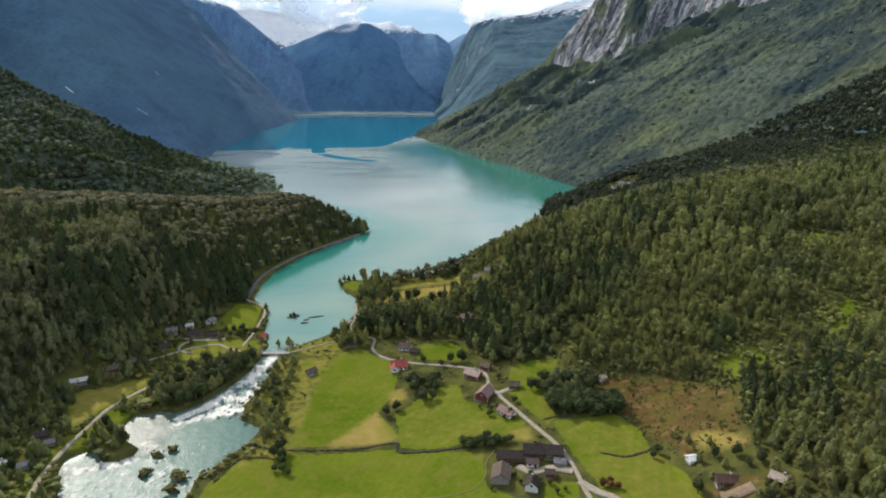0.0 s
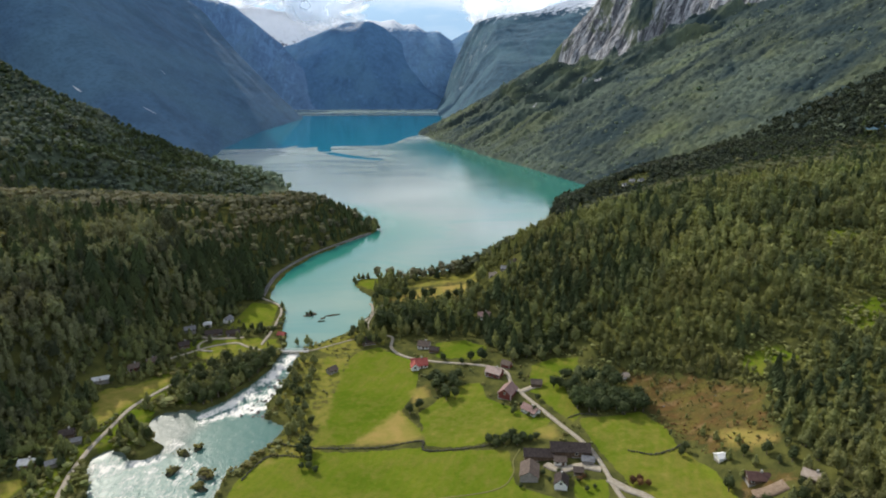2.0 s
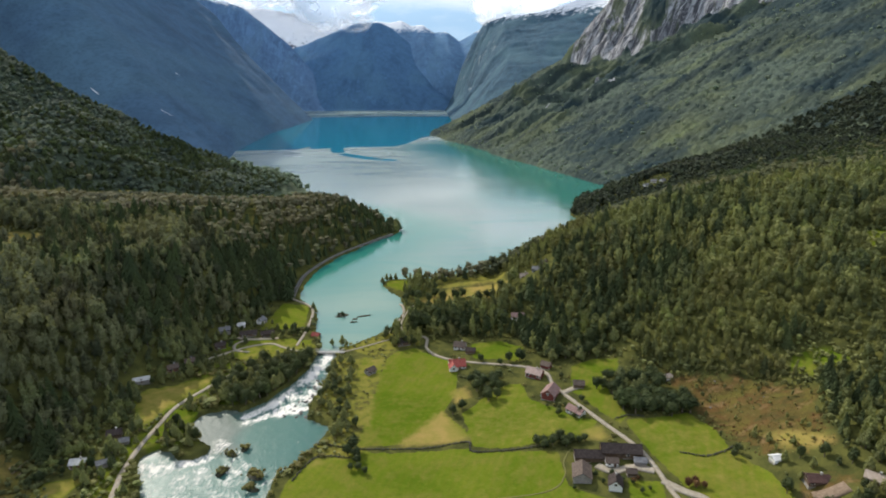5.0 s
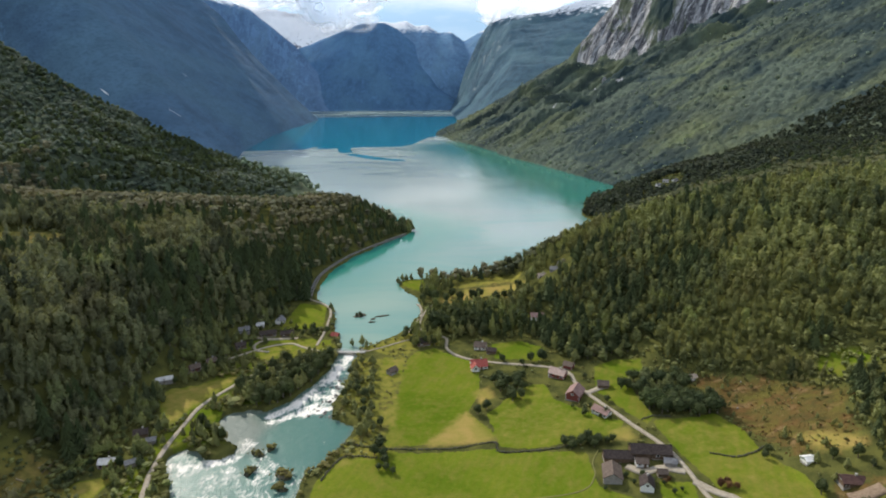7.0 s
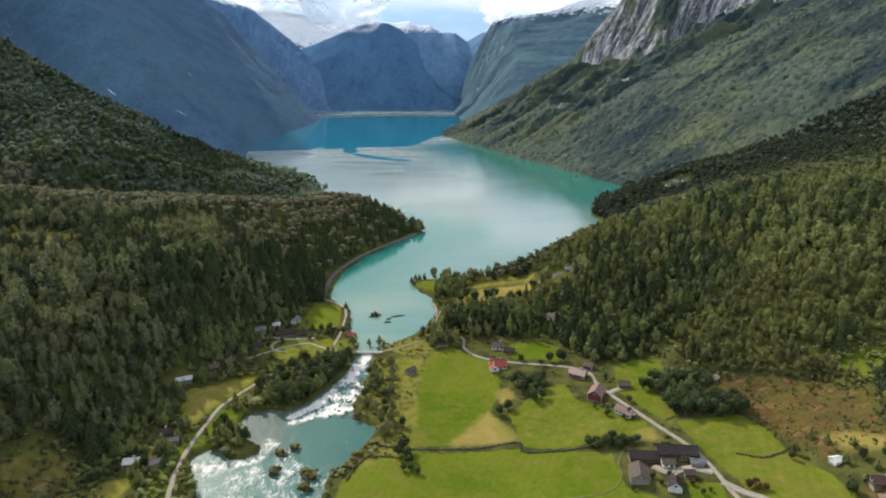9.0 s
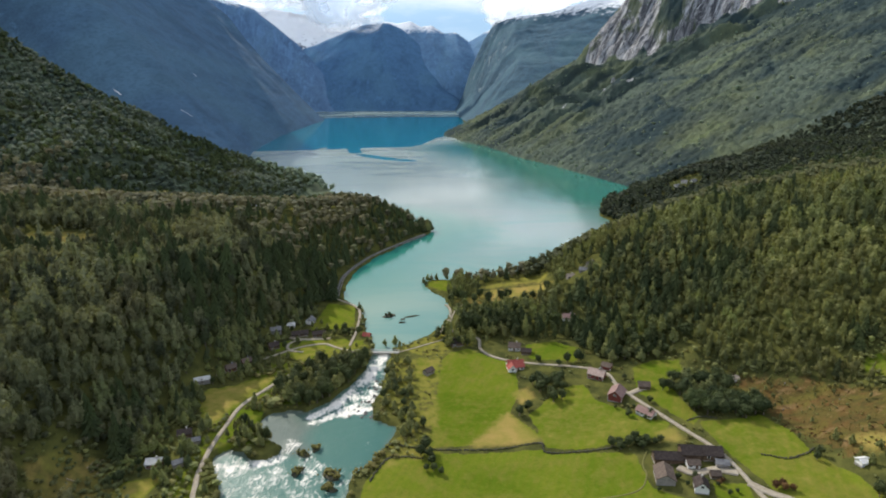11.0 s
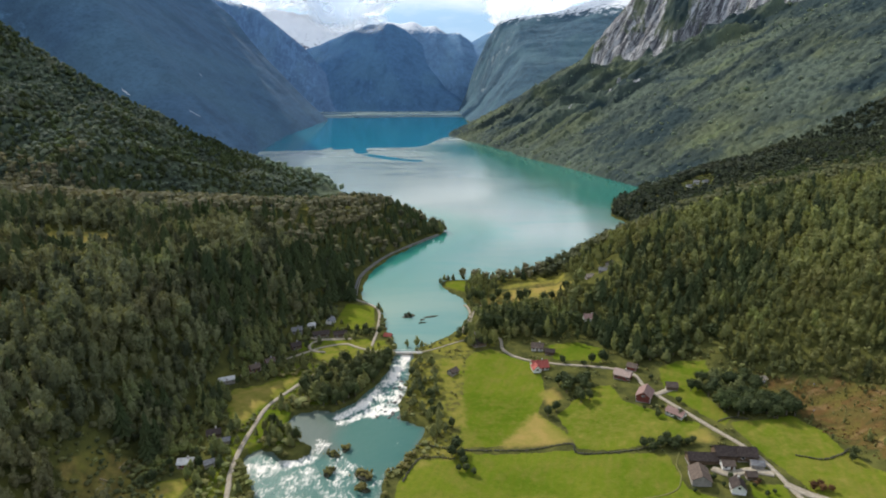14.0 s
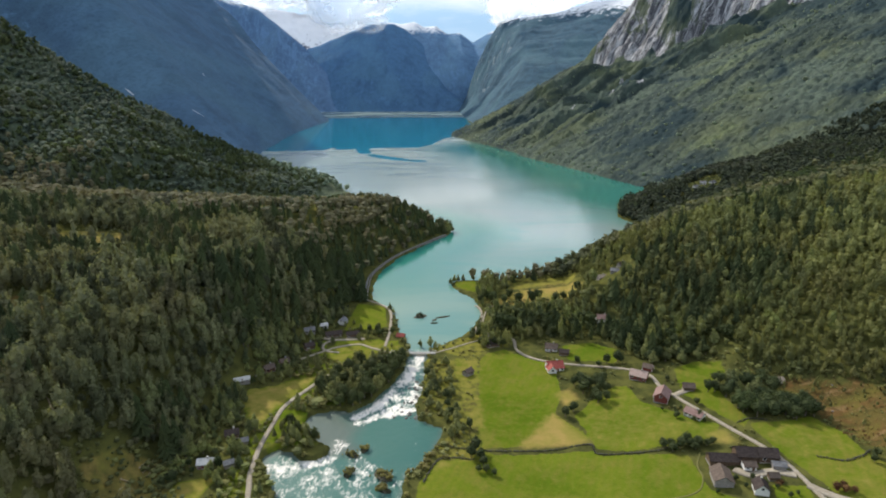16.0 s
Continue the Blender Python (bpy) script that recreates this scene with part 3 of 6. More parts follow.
PASTURES = [
    [(-64, 303), (-60, 313), (-49, 318), (-38, 308), (-27, 298), (-24, 284), (-25, 262), (-31, 246), (-18, 224), (-68, 220), (-66, 265)],
    [(-92, 196), (-86, 210), (-66, 216), (-20, 216), (-17, 211), (4, 210), (16, 207), (16, 186), (30, 176), (46, 174), (40, 120), (-60, 110), (-92, 180)],
    [(-22, 243), (-14, 252), (-4, 264), (8, 266), (10, 250), (22, 238), (36, 226), (31, 216), (14, 215), (-5, 213), (-18, 216)],
]
PASTURES += [
    [(-15, 300), (-16, 318), (0, 319), (14, 307), (10, 290)], [(33, 268), (36, 279), (48, 284), (60, 281), (57, 268), (48, 262), (47, 245), (50, 228), (45, 222), (31, 252)],
    [(48, 225), (62, 224), (75, 227), (82, 215), (82, 203), (89, 183), (90, 166), (60, 150), (57, 178), (54, 190), (50, 206)],
]
PASTURES += [
    [(-150, 346), (-122, 350), (-128, 388), (-148, 394)], [(-128, 321), (-110, 316), (-113, 331), (-132, 330)], [(-150, 325), (-136, 328), (-138, 332), (-152, 331)], [(-163, 314), (-155, 319), (-157, 331), (-165, 326)], [(-160, 248), (-148, 248), (-148, 230), (-159, 220)],
    [(-78, 282), (-64, 280), (-66, 300), (-78, 306)], [(-46, 423), (12, 423), (18, 436), (-30, 438)], [(-78, 432), (-64, 420), (-56, 434), (-62, 446), (-78, 444)], [(-158, 311), (-142, 300), (-108, 303), (-109, 324), (-126, 333), (-138, 331), (-150, 327)], [(38, 186), (50, 184), (48, 174), (36, 176)],
]
HAY = [[(-32, 247), (-50, 221), (-19, 221)], [(-56, 398), (-40, 388), (-4, 390), (14, 402), (12, 420), (-30, 420)], [(-187, 262), (-184, 270), (-172, 274), (-157, 284), (-151, 284), (-158, 268), (-165, 250), (-167, 239), (-171, 234), (-178, 246)],
       [(-20, 268), (-18, 258), (-25, 252), (-27, 264)], [(30, 214), (38, 212), (36, 222), (29, 220)], [(-186, 196), (-172, 200), (-176, 180), (-196, 176)], [(96, 203), (104, 199), (112, 189), (107, 184), (97, 192)], [(-345, 352), (-290, 350), (-292, 384), (-350, 388)]]
BARE = [[(72, 266), (86, 253), (106, 238), (121, 216), (113, 198), (108, 186), (93, 194), (85, 211), (80, 226), (78, 248)], [(92, 164), (106, 166), (104, 172), (90, 172)], [(-302, 250), (-270, 250), (-268, 272), (-300, 274)]]

CLEARINGS = [[(18, 374), (40, 376), (42, 397), (18, 396)], [(9, 337), (21, 337), (21, 351), (9, 351)], [(-54, 382), (10, 382), (12, 396), (-50, 394)], [(164, 230), (186, 232), (188, 248), (166, 250)], [(194, 668), (228, 672), (234, 704), (198, 702)], [(-217, 182), (-213, 200), (-204, 207), (-194, 206), (-184, 186), (-205, 174)], 
             [(192, 296), (216, 302), (210, 320), (188, 316)], [(122, 222), (144, 226), (140, 242), (120, 240)],
             [(-266, 528), (-232, 536), (-236, 582), (-272, 574)]]
LINE_CUT = [[(-200, 486), (-198, 486), (-226, 612), (-228.5, 612)]]
BANKS = [[(-217, 182), (-213, 200), (-204, 207), (-194, 206), (-184, 186), (-205, 174)], [(-95, 306), (-95, 262), (-90, 247), (-80, 240), (-84, 224), (-90, 200), (-80, 205), (-62, 216), (-64, 265), (-62, 308)], [(-168, 300), (-140, 300), (-130, 252), (-148, 254), (-150, 236), (-134, 222), (-160, 216), (-152, 180), (-170, 180), (-170, 240)],
         [(-98, 320), (-84, 312), (-66, 304), (-56, 316), (-46, 322), (-44, 334), (-62, 350), (-70, 338), (-90, 326)], [(-44, 424), (14, 424), (20, 446), (-30, 446)]]


def spread(x, y, shapes, soft=2.5):
    d = np.full(np.shape(x), 1e9)
    for s in shapes:
        d = np.minimum(d, inside(x, y, s))
    return np.clip(0.5 - d / soft, 0, 1)


cover = ground.data.color_attributes.new("cover", "FLOAT_COLOR", "POINT")
near = (rows_y > 60) & (rows_y < 640)
rgba = np.zeros((*xs.shape, 4), np.float32)
rgba[near, :, 0] = np.maximum.reduce([spread(xs[near], ys[near], PASTURES[:12] + PASTURES[13:] + [HAY[2], HAY[5]]), 0.55 * spread(xs[near], ys[near], BANKS[1:2], 6), 0.52 * spread(xs[near], ys[near], BANKS[3:], 6), 0.66 * spread(xs[near], ys[near], CLEARINGS[3:4] + CLEARINGS[6:8], 6), 0.56 * spread(xs[near], ys[near], BANKS[2:], 6)])
rgba[near, :, 1] = np.maximum.reduce([spread(xs[near], ys[near], HAY[:2] + HAY[3:5] + HAY[6:7], 8), 0.52 * spread(xs[near], ys[near], HAY + BANKS[:1]), 0.60 * spread(xs[near], ys[near], LINE_CUT), 0.44 * spread(xs[near], ys[near], BANKS[1:2] + BANKS[3:], 6), 0.62 * spread(xs[near], ys[near], HAY[2:3], 9), 0.38 * spread(xs[near], ys[near], PASTURES[14:15], 5), 0.50 * spread(xs[near], ys[near], PASTURES[12:13], 6), 0.33 * spread(xs[near], ys[near], [PASTURES[2], PASTURES[5]], 8)])
rgba[near, :, 2] = spread(xs[near], ys[near], BARE, 14)
cover.data.foreach_set("color", rgba.ravel())

# water
lx, ly = np.meshgrid(np.arange(-1400, 500, 9.0), np.concatenate([np.arange(316.5, 1200, 9.0), np.arange(1206, 2300, 11.0), np.linspace(2320, 4200, 50)]))
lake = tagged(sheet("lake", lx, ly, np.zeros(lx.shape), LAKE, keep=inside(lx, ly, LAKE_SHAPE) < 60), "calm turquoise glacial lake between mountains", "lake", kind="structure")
# mountains' reflection painted blue to the far shore, one slick; the hills' painted green
mirror_edge = np.interp(lx, (-620, -420, -405, -390, -300, -175, -150, -120, -60, 0), (1470, 1500, 1590, 1510, 1550, 1570, 1640, 1850, 1990, 2010))
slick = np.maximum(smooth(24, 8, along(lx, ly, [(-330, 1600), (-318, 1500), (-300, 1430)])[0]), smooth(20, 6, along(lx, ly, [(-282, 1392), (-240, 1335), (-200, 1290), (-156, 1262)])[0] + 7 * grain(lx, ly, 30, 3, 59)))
still = np.maximum(smooth(-35, 35, ly - mirror_edge), slick) * smooth(3290, 3180, ly)
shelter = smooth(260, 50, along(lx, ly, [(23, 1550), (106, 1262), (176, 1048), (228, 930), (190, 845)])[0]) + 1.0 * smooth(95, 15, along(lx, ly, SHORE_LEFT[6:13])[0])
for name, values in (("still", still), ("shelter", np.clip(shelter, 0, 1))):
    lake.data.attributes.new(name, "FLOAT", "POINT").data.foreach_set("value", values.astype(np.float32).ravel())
rx, ry = np.meshgrid(np.arange(-175, -78, 0.8), np.concatenate([np.arange(-1600, -300, 50), np.arange(-300, 150, 10), np.arange(150, 317, 0.8)]))
far_in = inside(rx, ry, RIVER_SHAPE)
fall = np.interp(ry, (-1600, 190, 215, 240, 300, 312, 316.5), (-3, -1.3, -1.1, -0.85, -0.4, -0.1, -0.02))
race = 0.56 * smooth(244, 258, ry) * smooth(2.0, -3.0, far_in + 2 * grain(rx, ry, 7, 2, 53))
for line, wide, much in (([(-99, 315), (-100, 302), (-103, 288)], 3.6, 1.0), ([(-103, 288), (-109, 272), (-117, 256), (-124, 246)], 3.2, 0.85), ([(-98, 276), (-99, 262), (-103, 252), (-112, 249)], 3.6, 0.9),
                         ([(-123, 241), (-114, 247), (-105, 257), (-98, 254)], 3.0, 0.9), ([(-127, 226), (-129, 216), (-140, 209), (-154, 207)], 3.4, 0.7), ([(-120, 216), (-116, 206), (-119, 192)], 3.4, 0.55),
                         ([(-150, 212), (-138, 202), (-128, 190), (-120, 176)], 4.0, 0.5)):
    race = np.maximum(race, much * smooth(wide * 1.7, wide * 0.4, along(rx, ry, line)[0] + 2.2 * grain(rx, ry, 6, 3, 54)))
# foam spread over the lower rapids also stands in for sun glint
race = np.maximum(race, (0.42 + 0.75 * grain(rx, ry, 12, 3, 55)) * smooth(-112, -122, rx + 0.5 * (205 - ry)) * smooth(214, 205, ry + 3 * grain(rx, ry, 9, 2, 56)))
race = np.maximum(race, 0.36 * smooth(215, 204, ry)) * 1.25
chop = grain(rx, ry, 6, 3, 51) * 0.09 * race + grain(rx, ry, 2.2, 2, 52) * 0.05
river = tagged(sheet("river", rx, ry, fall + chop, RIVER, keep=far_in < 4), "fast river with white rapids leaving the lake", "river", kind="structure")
foam = river.data.attributes.new("rough_water", "FLOAT", "POINT")
foam.data.foreach_set("value", np.clip(race, -0.1, 1.3).astype(np.float32).ravel())
# sun glint, painted pale along the inner bank of the pool
glint_tone = smooth(-116, -130, rx + 0.35 * (ry - 232) + 5 * grain(rx, ry, 12, 3, 57)) * smooth(212, 222, ry) + 0.8 * smooth(-3.5, 0.5, far_in + grain(rx, ry, 5, 2, 58))
river.data.attributes.new("glint_tone", "FLOAT", "POINT").data.foreach_set("value", np.clip(glint_tone, 0, 1).astype(np.float32).ravel())


def grid(x0, x1, y0, y1, step):
    return np.meshgrid(np.arange(x0, x1, step), np.arange(y0, y1, step))


def mountain(name, label, shape, x0, x1, y0, y1, step, material):
    x, y = grid(x0, x1, y0, y1, step)
    z = shape(x, y)
    return tagged(sheet(name, x, y, z, material, keep=z > -6), label, "mountain")


SLOPE = mountain_material("wooded_slope", (0.105, 0.135, 0.085), 900, 0.0)
# the blue haze of distance is put into the base colours of these mountains
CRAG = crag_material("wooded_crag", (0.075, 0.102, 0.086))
DARK_SLOPE = mountain_material("hazed_slope", (0.083, 0.158, 0.250), 1500, 0.0, 0.7, fall=(0.8, 0.22, 0.6), drawn=(1.0, 0.25, 1.0))
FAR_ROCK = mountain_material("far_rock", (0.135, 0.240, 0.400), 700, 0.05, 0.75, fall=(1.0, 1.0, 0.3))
BLUE_ROCK = mountain_material("hazed_rock", (0.092, 0.198, 0.345), 1200, 0.0, 0.75, fall=(1.0, 1.0, 0.3))
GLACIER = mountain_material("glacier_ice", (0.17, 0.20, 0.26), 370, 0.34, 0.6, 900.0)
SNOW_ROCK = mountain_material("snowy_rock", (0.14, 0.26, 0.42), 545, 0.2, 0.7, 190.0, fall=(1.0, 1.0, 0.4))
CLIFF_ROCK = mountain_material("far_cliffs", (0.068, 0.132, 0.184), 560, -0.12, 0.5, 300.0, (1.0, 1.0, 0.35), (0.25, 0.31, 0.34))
mountain("wooded_hill", "dark wooded hill above the lake shore", left_hill, -1500, -230, 380, 1120, 8, SLOPE)
x, y = grid(-220, 1500, 700, 2460, 3.7)
z, naked = right_mountain(x, y), bare_rock(x, y)
crowns, tints = canopy(x, y)
z = z + np.where(z > 0.6, 8.5 * crowns * (1 - naked), 0)
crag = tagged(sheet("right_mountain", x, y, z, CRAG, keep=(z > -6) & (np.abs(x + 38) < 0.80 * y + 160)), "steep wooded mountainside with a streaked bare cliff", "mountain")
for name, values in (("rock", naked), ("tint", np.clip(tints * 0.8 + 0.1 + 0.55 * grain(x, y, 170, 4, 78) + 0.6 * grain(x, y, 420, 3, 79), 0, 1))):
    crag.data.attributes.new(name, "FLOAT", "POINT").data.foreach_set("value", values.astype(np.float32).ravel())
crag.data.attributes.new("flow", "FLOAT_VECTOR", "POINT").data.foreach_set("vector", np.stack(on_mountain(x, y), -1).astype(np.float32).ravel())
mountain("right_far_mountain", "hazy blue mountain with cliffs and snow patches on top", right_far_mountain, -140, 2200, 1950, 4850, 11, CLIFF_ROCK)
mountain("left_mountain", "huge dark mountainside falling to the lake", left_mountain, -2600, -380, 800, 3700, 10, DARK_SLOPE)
LEFT_FAR = [(-4000, 1500), (-2100, 900), (-1900, 870), (-1460, 710), (-1160, 465), (-1000, 260), (-915, 0), (0, -200)]
MIDDLE = [(-2000, 200), (-1100, 470), (-880, 560), (-740, 608), (-640, 622), (-540, 614), (-450, 570), (-340, 480), (-240, 370), (-150, 255), (-60, 140), (40, -20), (300, -200)]
ICE = [(-2600, 900), (-1900, 820), (-1500, 760), (-1150, 700), (-800, 640), (-620, 560), (-500, 300)]
BEHIND = [(-1500, 500), (-900, 560), (-600, 640), (-500, 632), (-400, 648), (-330, 610), (-240, 620), (-150, 560), (-60, 570), (40, 500), (160, 560), (600, 700)]
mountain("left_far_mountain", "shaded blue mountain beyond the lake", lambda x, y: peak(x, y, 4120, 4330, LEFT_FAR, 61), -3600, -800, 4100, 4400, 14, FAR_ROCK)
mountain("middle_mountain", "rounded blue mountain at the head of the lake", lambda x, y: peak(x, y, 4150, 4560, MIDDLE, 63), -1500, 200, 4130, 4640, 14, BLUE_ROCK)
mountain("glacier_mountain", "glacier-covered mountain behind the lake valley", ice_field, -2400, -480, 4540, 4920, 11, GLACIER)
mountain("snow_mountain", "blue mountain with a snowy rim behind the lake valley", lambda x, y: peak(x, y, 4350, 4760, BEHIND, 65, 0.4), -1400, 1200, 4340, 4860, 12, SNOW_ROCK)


def land(x, y):
    """Height of the land at each place."""
    z, wet = near_land(x, y)
    z = np.where(y > 380, np.maximum(z, np.where(x < -230, left_hill(x, y), -9)), z)
    z = np.where(y > 500, np.maximum(z, right_mountain(x, y)), z)
    return z, wet


# ---- trees ----
rng = np.random.default_rng(7)


def ball(rings, sides):
    """Points and triangles of a unit ball."""
    pts, tri = [(0, 0, 1)], []
    for r in range(1, rings):
        a = math.pi * r / rings
        pts += [(math.sin(a) * math.cos(2 * math.pi * (k + 0.5 * (r % 2)) / sides), math.sin(a) * math.sin(2 * math.pi * (k + 0.5 * (r % 2)) / sides), math.cos(a)) for k in range(sides)]
    pts.append((0, 0, -1))
    for k in range(sides):
        n = (k + 1) % sides
        tri.append((0, 1 + k, 1 + n))
        for r in range(rings - 2):
            p = 1 + r * sides
            tri += [(p + k, p + sides + k, p + n), (p + n, p + sides + k, p + sides + n)]
        p = 1 + (rings - 2) * sides
        tri.append((p + k, len(pts) - 1, p + n))
    return np.array(pts, float), np.array(tri)


def sprays(centres, outward, size):
    """One small bent leaf spray (a triangle) for each centre."""
    n = len(centres)
    normal = outward + rng.normal(0, 0.34, (n, 3))
    normal /= np.linalg.norm(normal, axis=1)[:, None]
    side = np.cross(normal, rng.normal(0, 1, (n, 3)))
    side /= np.linalg.norm(side, axis=1)[:, None]
    other = np.cross(normal, side)
    s = size * rng.uniform(0.6, 1.35, (n, 1))
    pts = np.stack([centres + side * s, centres - side * s * 0.5 + other * s * 0.87, centres - side * s * 0.5 - other * s * 0.87], 1)
    return pts.reshape(-1, 3), np.arange(3 * n).reshape(-1, 3)


def broadleaf(leaves, rings, sides, clumps=5, full=True, pointed=False):
    """A leafy crown one metre high: a few overlapping clumps with loose sprays round them."""
    pts, tri, count = [], [], 0
    spots = [(0, 0, 0.60, 0.27, 0.34)]
    if pointed:
        spots = [(0, 0, 0.50, 0.21, 0.32), (rng.normal(0, 0.02), rng.normal(0, 0.02), 0.80, 0.115, 0.20)]
    for k in range(clumps):
        a = 2 * math.pi * (k + rng.uniform(-0.3, 0.3)) / clumps
        r = rng.uniform(0.10, 0.17)
        high = rng.uniform(0.22, 0.58) if pointed else rng.uniform(0.32, 0.72)
        spots.append((r * math.cos(a), r * math.sin(a), high, rng.uniform(0.12, 0.18), rng.uniform(0.16, 0.24)))
    used = spots if full else spots[:2 if pointed else 1]
    for x, y, z, w, h in used:
        p, t = ball(rings, sides)
        p = p * (1 + rng.normal(0, 0.13, (len(p), 1))) * (w, w, h) * (0.9 if leaves < 60 else 0.74) + (x, y, z)
        pts.append(p), tri.append(t + count)
        count += len(p)
    share = np.array([w * h for *_, w, h in spots])
    pick = rng.choice(len(spots), leaves, p=share / share.sum())
    d = rng.normal(0, 1, (leaves, 3))
    d[:, 2] = d[:, 2] * 0.8 + 0.25
    d /= np.linalg.norm(d, axis=1)[:, None]
    s = np.array(spots)[pick]
    c = s[:, :3] + d * s[:, [3, 3, 4]] * rng.uniform(0.85, 1.15, (leaves, 1))
    p, t = sprays(c, d, (0.42 if leaves < 60 else 0.36) / math.sqrt(leaves) + 0.020)
    pts.append(p), tri.append(t + count)
    return np.concatenate(pts), np.concatenate(tri)


def conifer(tiers, points):
    """A ragged spire one metre high, of drooping tiers."""
    pts, tri, count = [], [], 0
    for k in range(tiers):
        z = 0.10 + 0.82 * k / tiers
        w = 0.205 * (1 - k / tiers) ** 0.8 + 0.025
        h = 1.55 / tiers
        ring = []
        for j in range(points * 2):
            a = math.pi * j / points + k * 1.3
            r = w * (1.0 if j % 2 else 0.55) * rng.uniform(0.75, 1.2)
            ring.append((r * math.cos(a), r * math.sin(a), z + rng.uniform(-0.02, 0.02) - (0.03 if j % 2 else 0)))
        ring.append((rng.normal(0, 0.008), rng.normal(0, 0.008), min(z + h, 1.0)))
        n = points * 2
        pts.append(np.array(ring)), tri.append(np.array([(j, (j + 1) % n, n) for j in range(n)]) + count)
        count += n + 1
    return np.concatenate(pts), np.concatenate(tri)


def forest(name, label, kinds, x, y, z, tall, material, wide=1.0, patch=52, soft=False, sunk=0.0):
    """Many trees joined into one wood."""
    shade = np.clip(rng.beta(3.2, 3.2, len(x)) + 1.35 * grain(x + 0.5 * y, y * 0.6, patch, 4, 77), 0.02, 0.98)
    pts, tri, tint, count = [], [], [], 0
    which = rng.integers(0, len(kinds), len(x))
    for k, (p, t) in enumerate(kinds):
        m = np.flatnonzero(which == k)
        if not len(m):
            continue
        a = rng.uniform(0, 2 * math.pi, len(m))
        w = (tall[m] * wide * rng.uniform(0.8, 1.25, len(m)))[:, None]
        c, s = np.cos(a)[:, None], np.sin(a)[:, None]
        lean = rng.normal(0, 0.04, (len(m), 2))
        px = (p[:, 0] * c - p[:, 1] * s) * w + x[m, None] + lean[:, :1] * p[:, 2] * tall[m, None]
        py = (p[:, 0] * s + p[:, 1] * c) * w + y[m, None] + lean[:, 1:] * p[:, 2] * tall[m, None]
        pz = (p[:, 2] - sunk) * tall[m, None] + z[m, None] - 0.25
        pts.append(np.stack([px, py, pz], -1).reshape(-1, 3))
        tri.append((t[None] + (np.arange(len(m)) * len(p))[:, None, None]).reshape(-1, 3) + count)
        tint.append(np.repeat(shade[m], len(p)))
        count += len(m) * len(p)
    me = bpy.data.meshes.new(name)
    fill(me, np.concatenate(pts), np.concatenate(tri), soft)
    me.attributes.new("tint", "FLOAT", "POINT").data.foreach_set("value", np.concatenate(tint).astype(np.float32))
    me.materials.append(material)
    return tagged(new(name, me), label, "forest", kind="stuff")


def scatter(x0, x1, y0, y1, step):
    x, y = np.meshgrid(np.arange(x0, x1, step), np.arange(y0, y1, step))
    x, y = x.ravel(), y.ravel()
    return x + rng.uniform(-0.48, 0.48, x.size) * step, y + rng.uniform(-0.48, 0.48, x.size) * step


ROAD = [(-57, 336), (-43, 334), (-41, 316), (-27, 300), (9, 284), (21, 275), (23, 262), (27, 250), (39, 223), (47, 205), (50, 191), (51, 180), (54, 160), (60, 100)]
LANE = [(-146, 286), (-154, 270), (-161, 253), (-162, 235), (-162, 218), (-160, 201), (-157, 190), (-152, 165), (-158, 100)]
VILLAGE_ROAD = [(-114, 313), (-128, 320), (-136, 325), (-148, 321), (-160, 311), (-174, 297), (-186, 284)]
SHORE_ROAD = [(-120, 322), (-120, 351), (-125, 384), (-145, 404), (-148, 432), (-148, 466), (-135, 516), (-112, 562), (-90, 600)]
FAR_LANE = [(-91, 313), (-80, 320), (-66, 330), (-57, 336), (-60, 356), (-56, 384), (-50, 392)]
DRIVE = [(26, 252), (34, 256)]
FARM_DRIVE = [(50, 184), (55, 178), (61, 172), (66, 158)]
VILLAGE = [(-186, 196), (-160, 190), (-148, 232), (-150, 290), (-112, 306), (-106, 320), (-122, 352), (-122, 388), (-150, 396), (-158, 360), (-176, 330), (-196, 292), (-196, 240)]
FARMS = [(-64, 312), (-20, 326), (24, 288), (62, 292), (70, 262), (84, 226), (92, 206), (112, 176), (112, 120), (0, 120), (-92, 180), (-86, 214), (-76, 225), (-74, 300)]
OPEN_GROUND = LINE_CUT + PASTURES + HAY + BARE + CLEARINGS + [VILLAGE, FARMS]


def off_roads(x, y, gap):
    ok = np.ones(x.shape, bool)
    for line in (ROAD, LANE, VILLAGE_ROAD, SHORE_ROAD, FAR_LANE, FARM_DRIVE):
        ok &= along(x, y, line)[0] > (gap if line is not SHORE_ROAD else 0.62 * gap)
    return ok


def wooded(x, y, gap=2.5):
    ok = off_roads(x, y, 4.0)
    for s in OPEN_GROUND:
        ok &= inside(x, y, s) > gap
    return ok


LEAFY_NEAR = [broadleaf(230, 3, 5, 4, pointed=k > 4) for k in range(9)]
LEAFY = [broadleaf(76, 3, 5, 4, pointed=k > 4) for k in range(9)]
LEAFY_FAR = [broadleaf(14, 3, 6, full=False) for _ in range(6)]
LEAFY_TALL = [broadleaf(12, 3, 5, 2, full=False, pointed=True) for _ in range(6)]
SPIRES = [conifer(9, 7) for _ in range(4)]
SPIRES_FAR = [conifer(4, 4) for _ in range(4)]
x, y = scatter(-420, 330, 140, 440, 4.3)
sees = np.abs(x + 38) < 0.80 * y + 62
x, y = x[sees], y[sees]
z, wet = land(x, y)
open_sea = wooded(x, y) & (wet > 3.0) & (rng.random(x.size) > 0.05 + 0.15 * smooth(0.35, 0.7, grain(x, y, 45, 3, 71)))
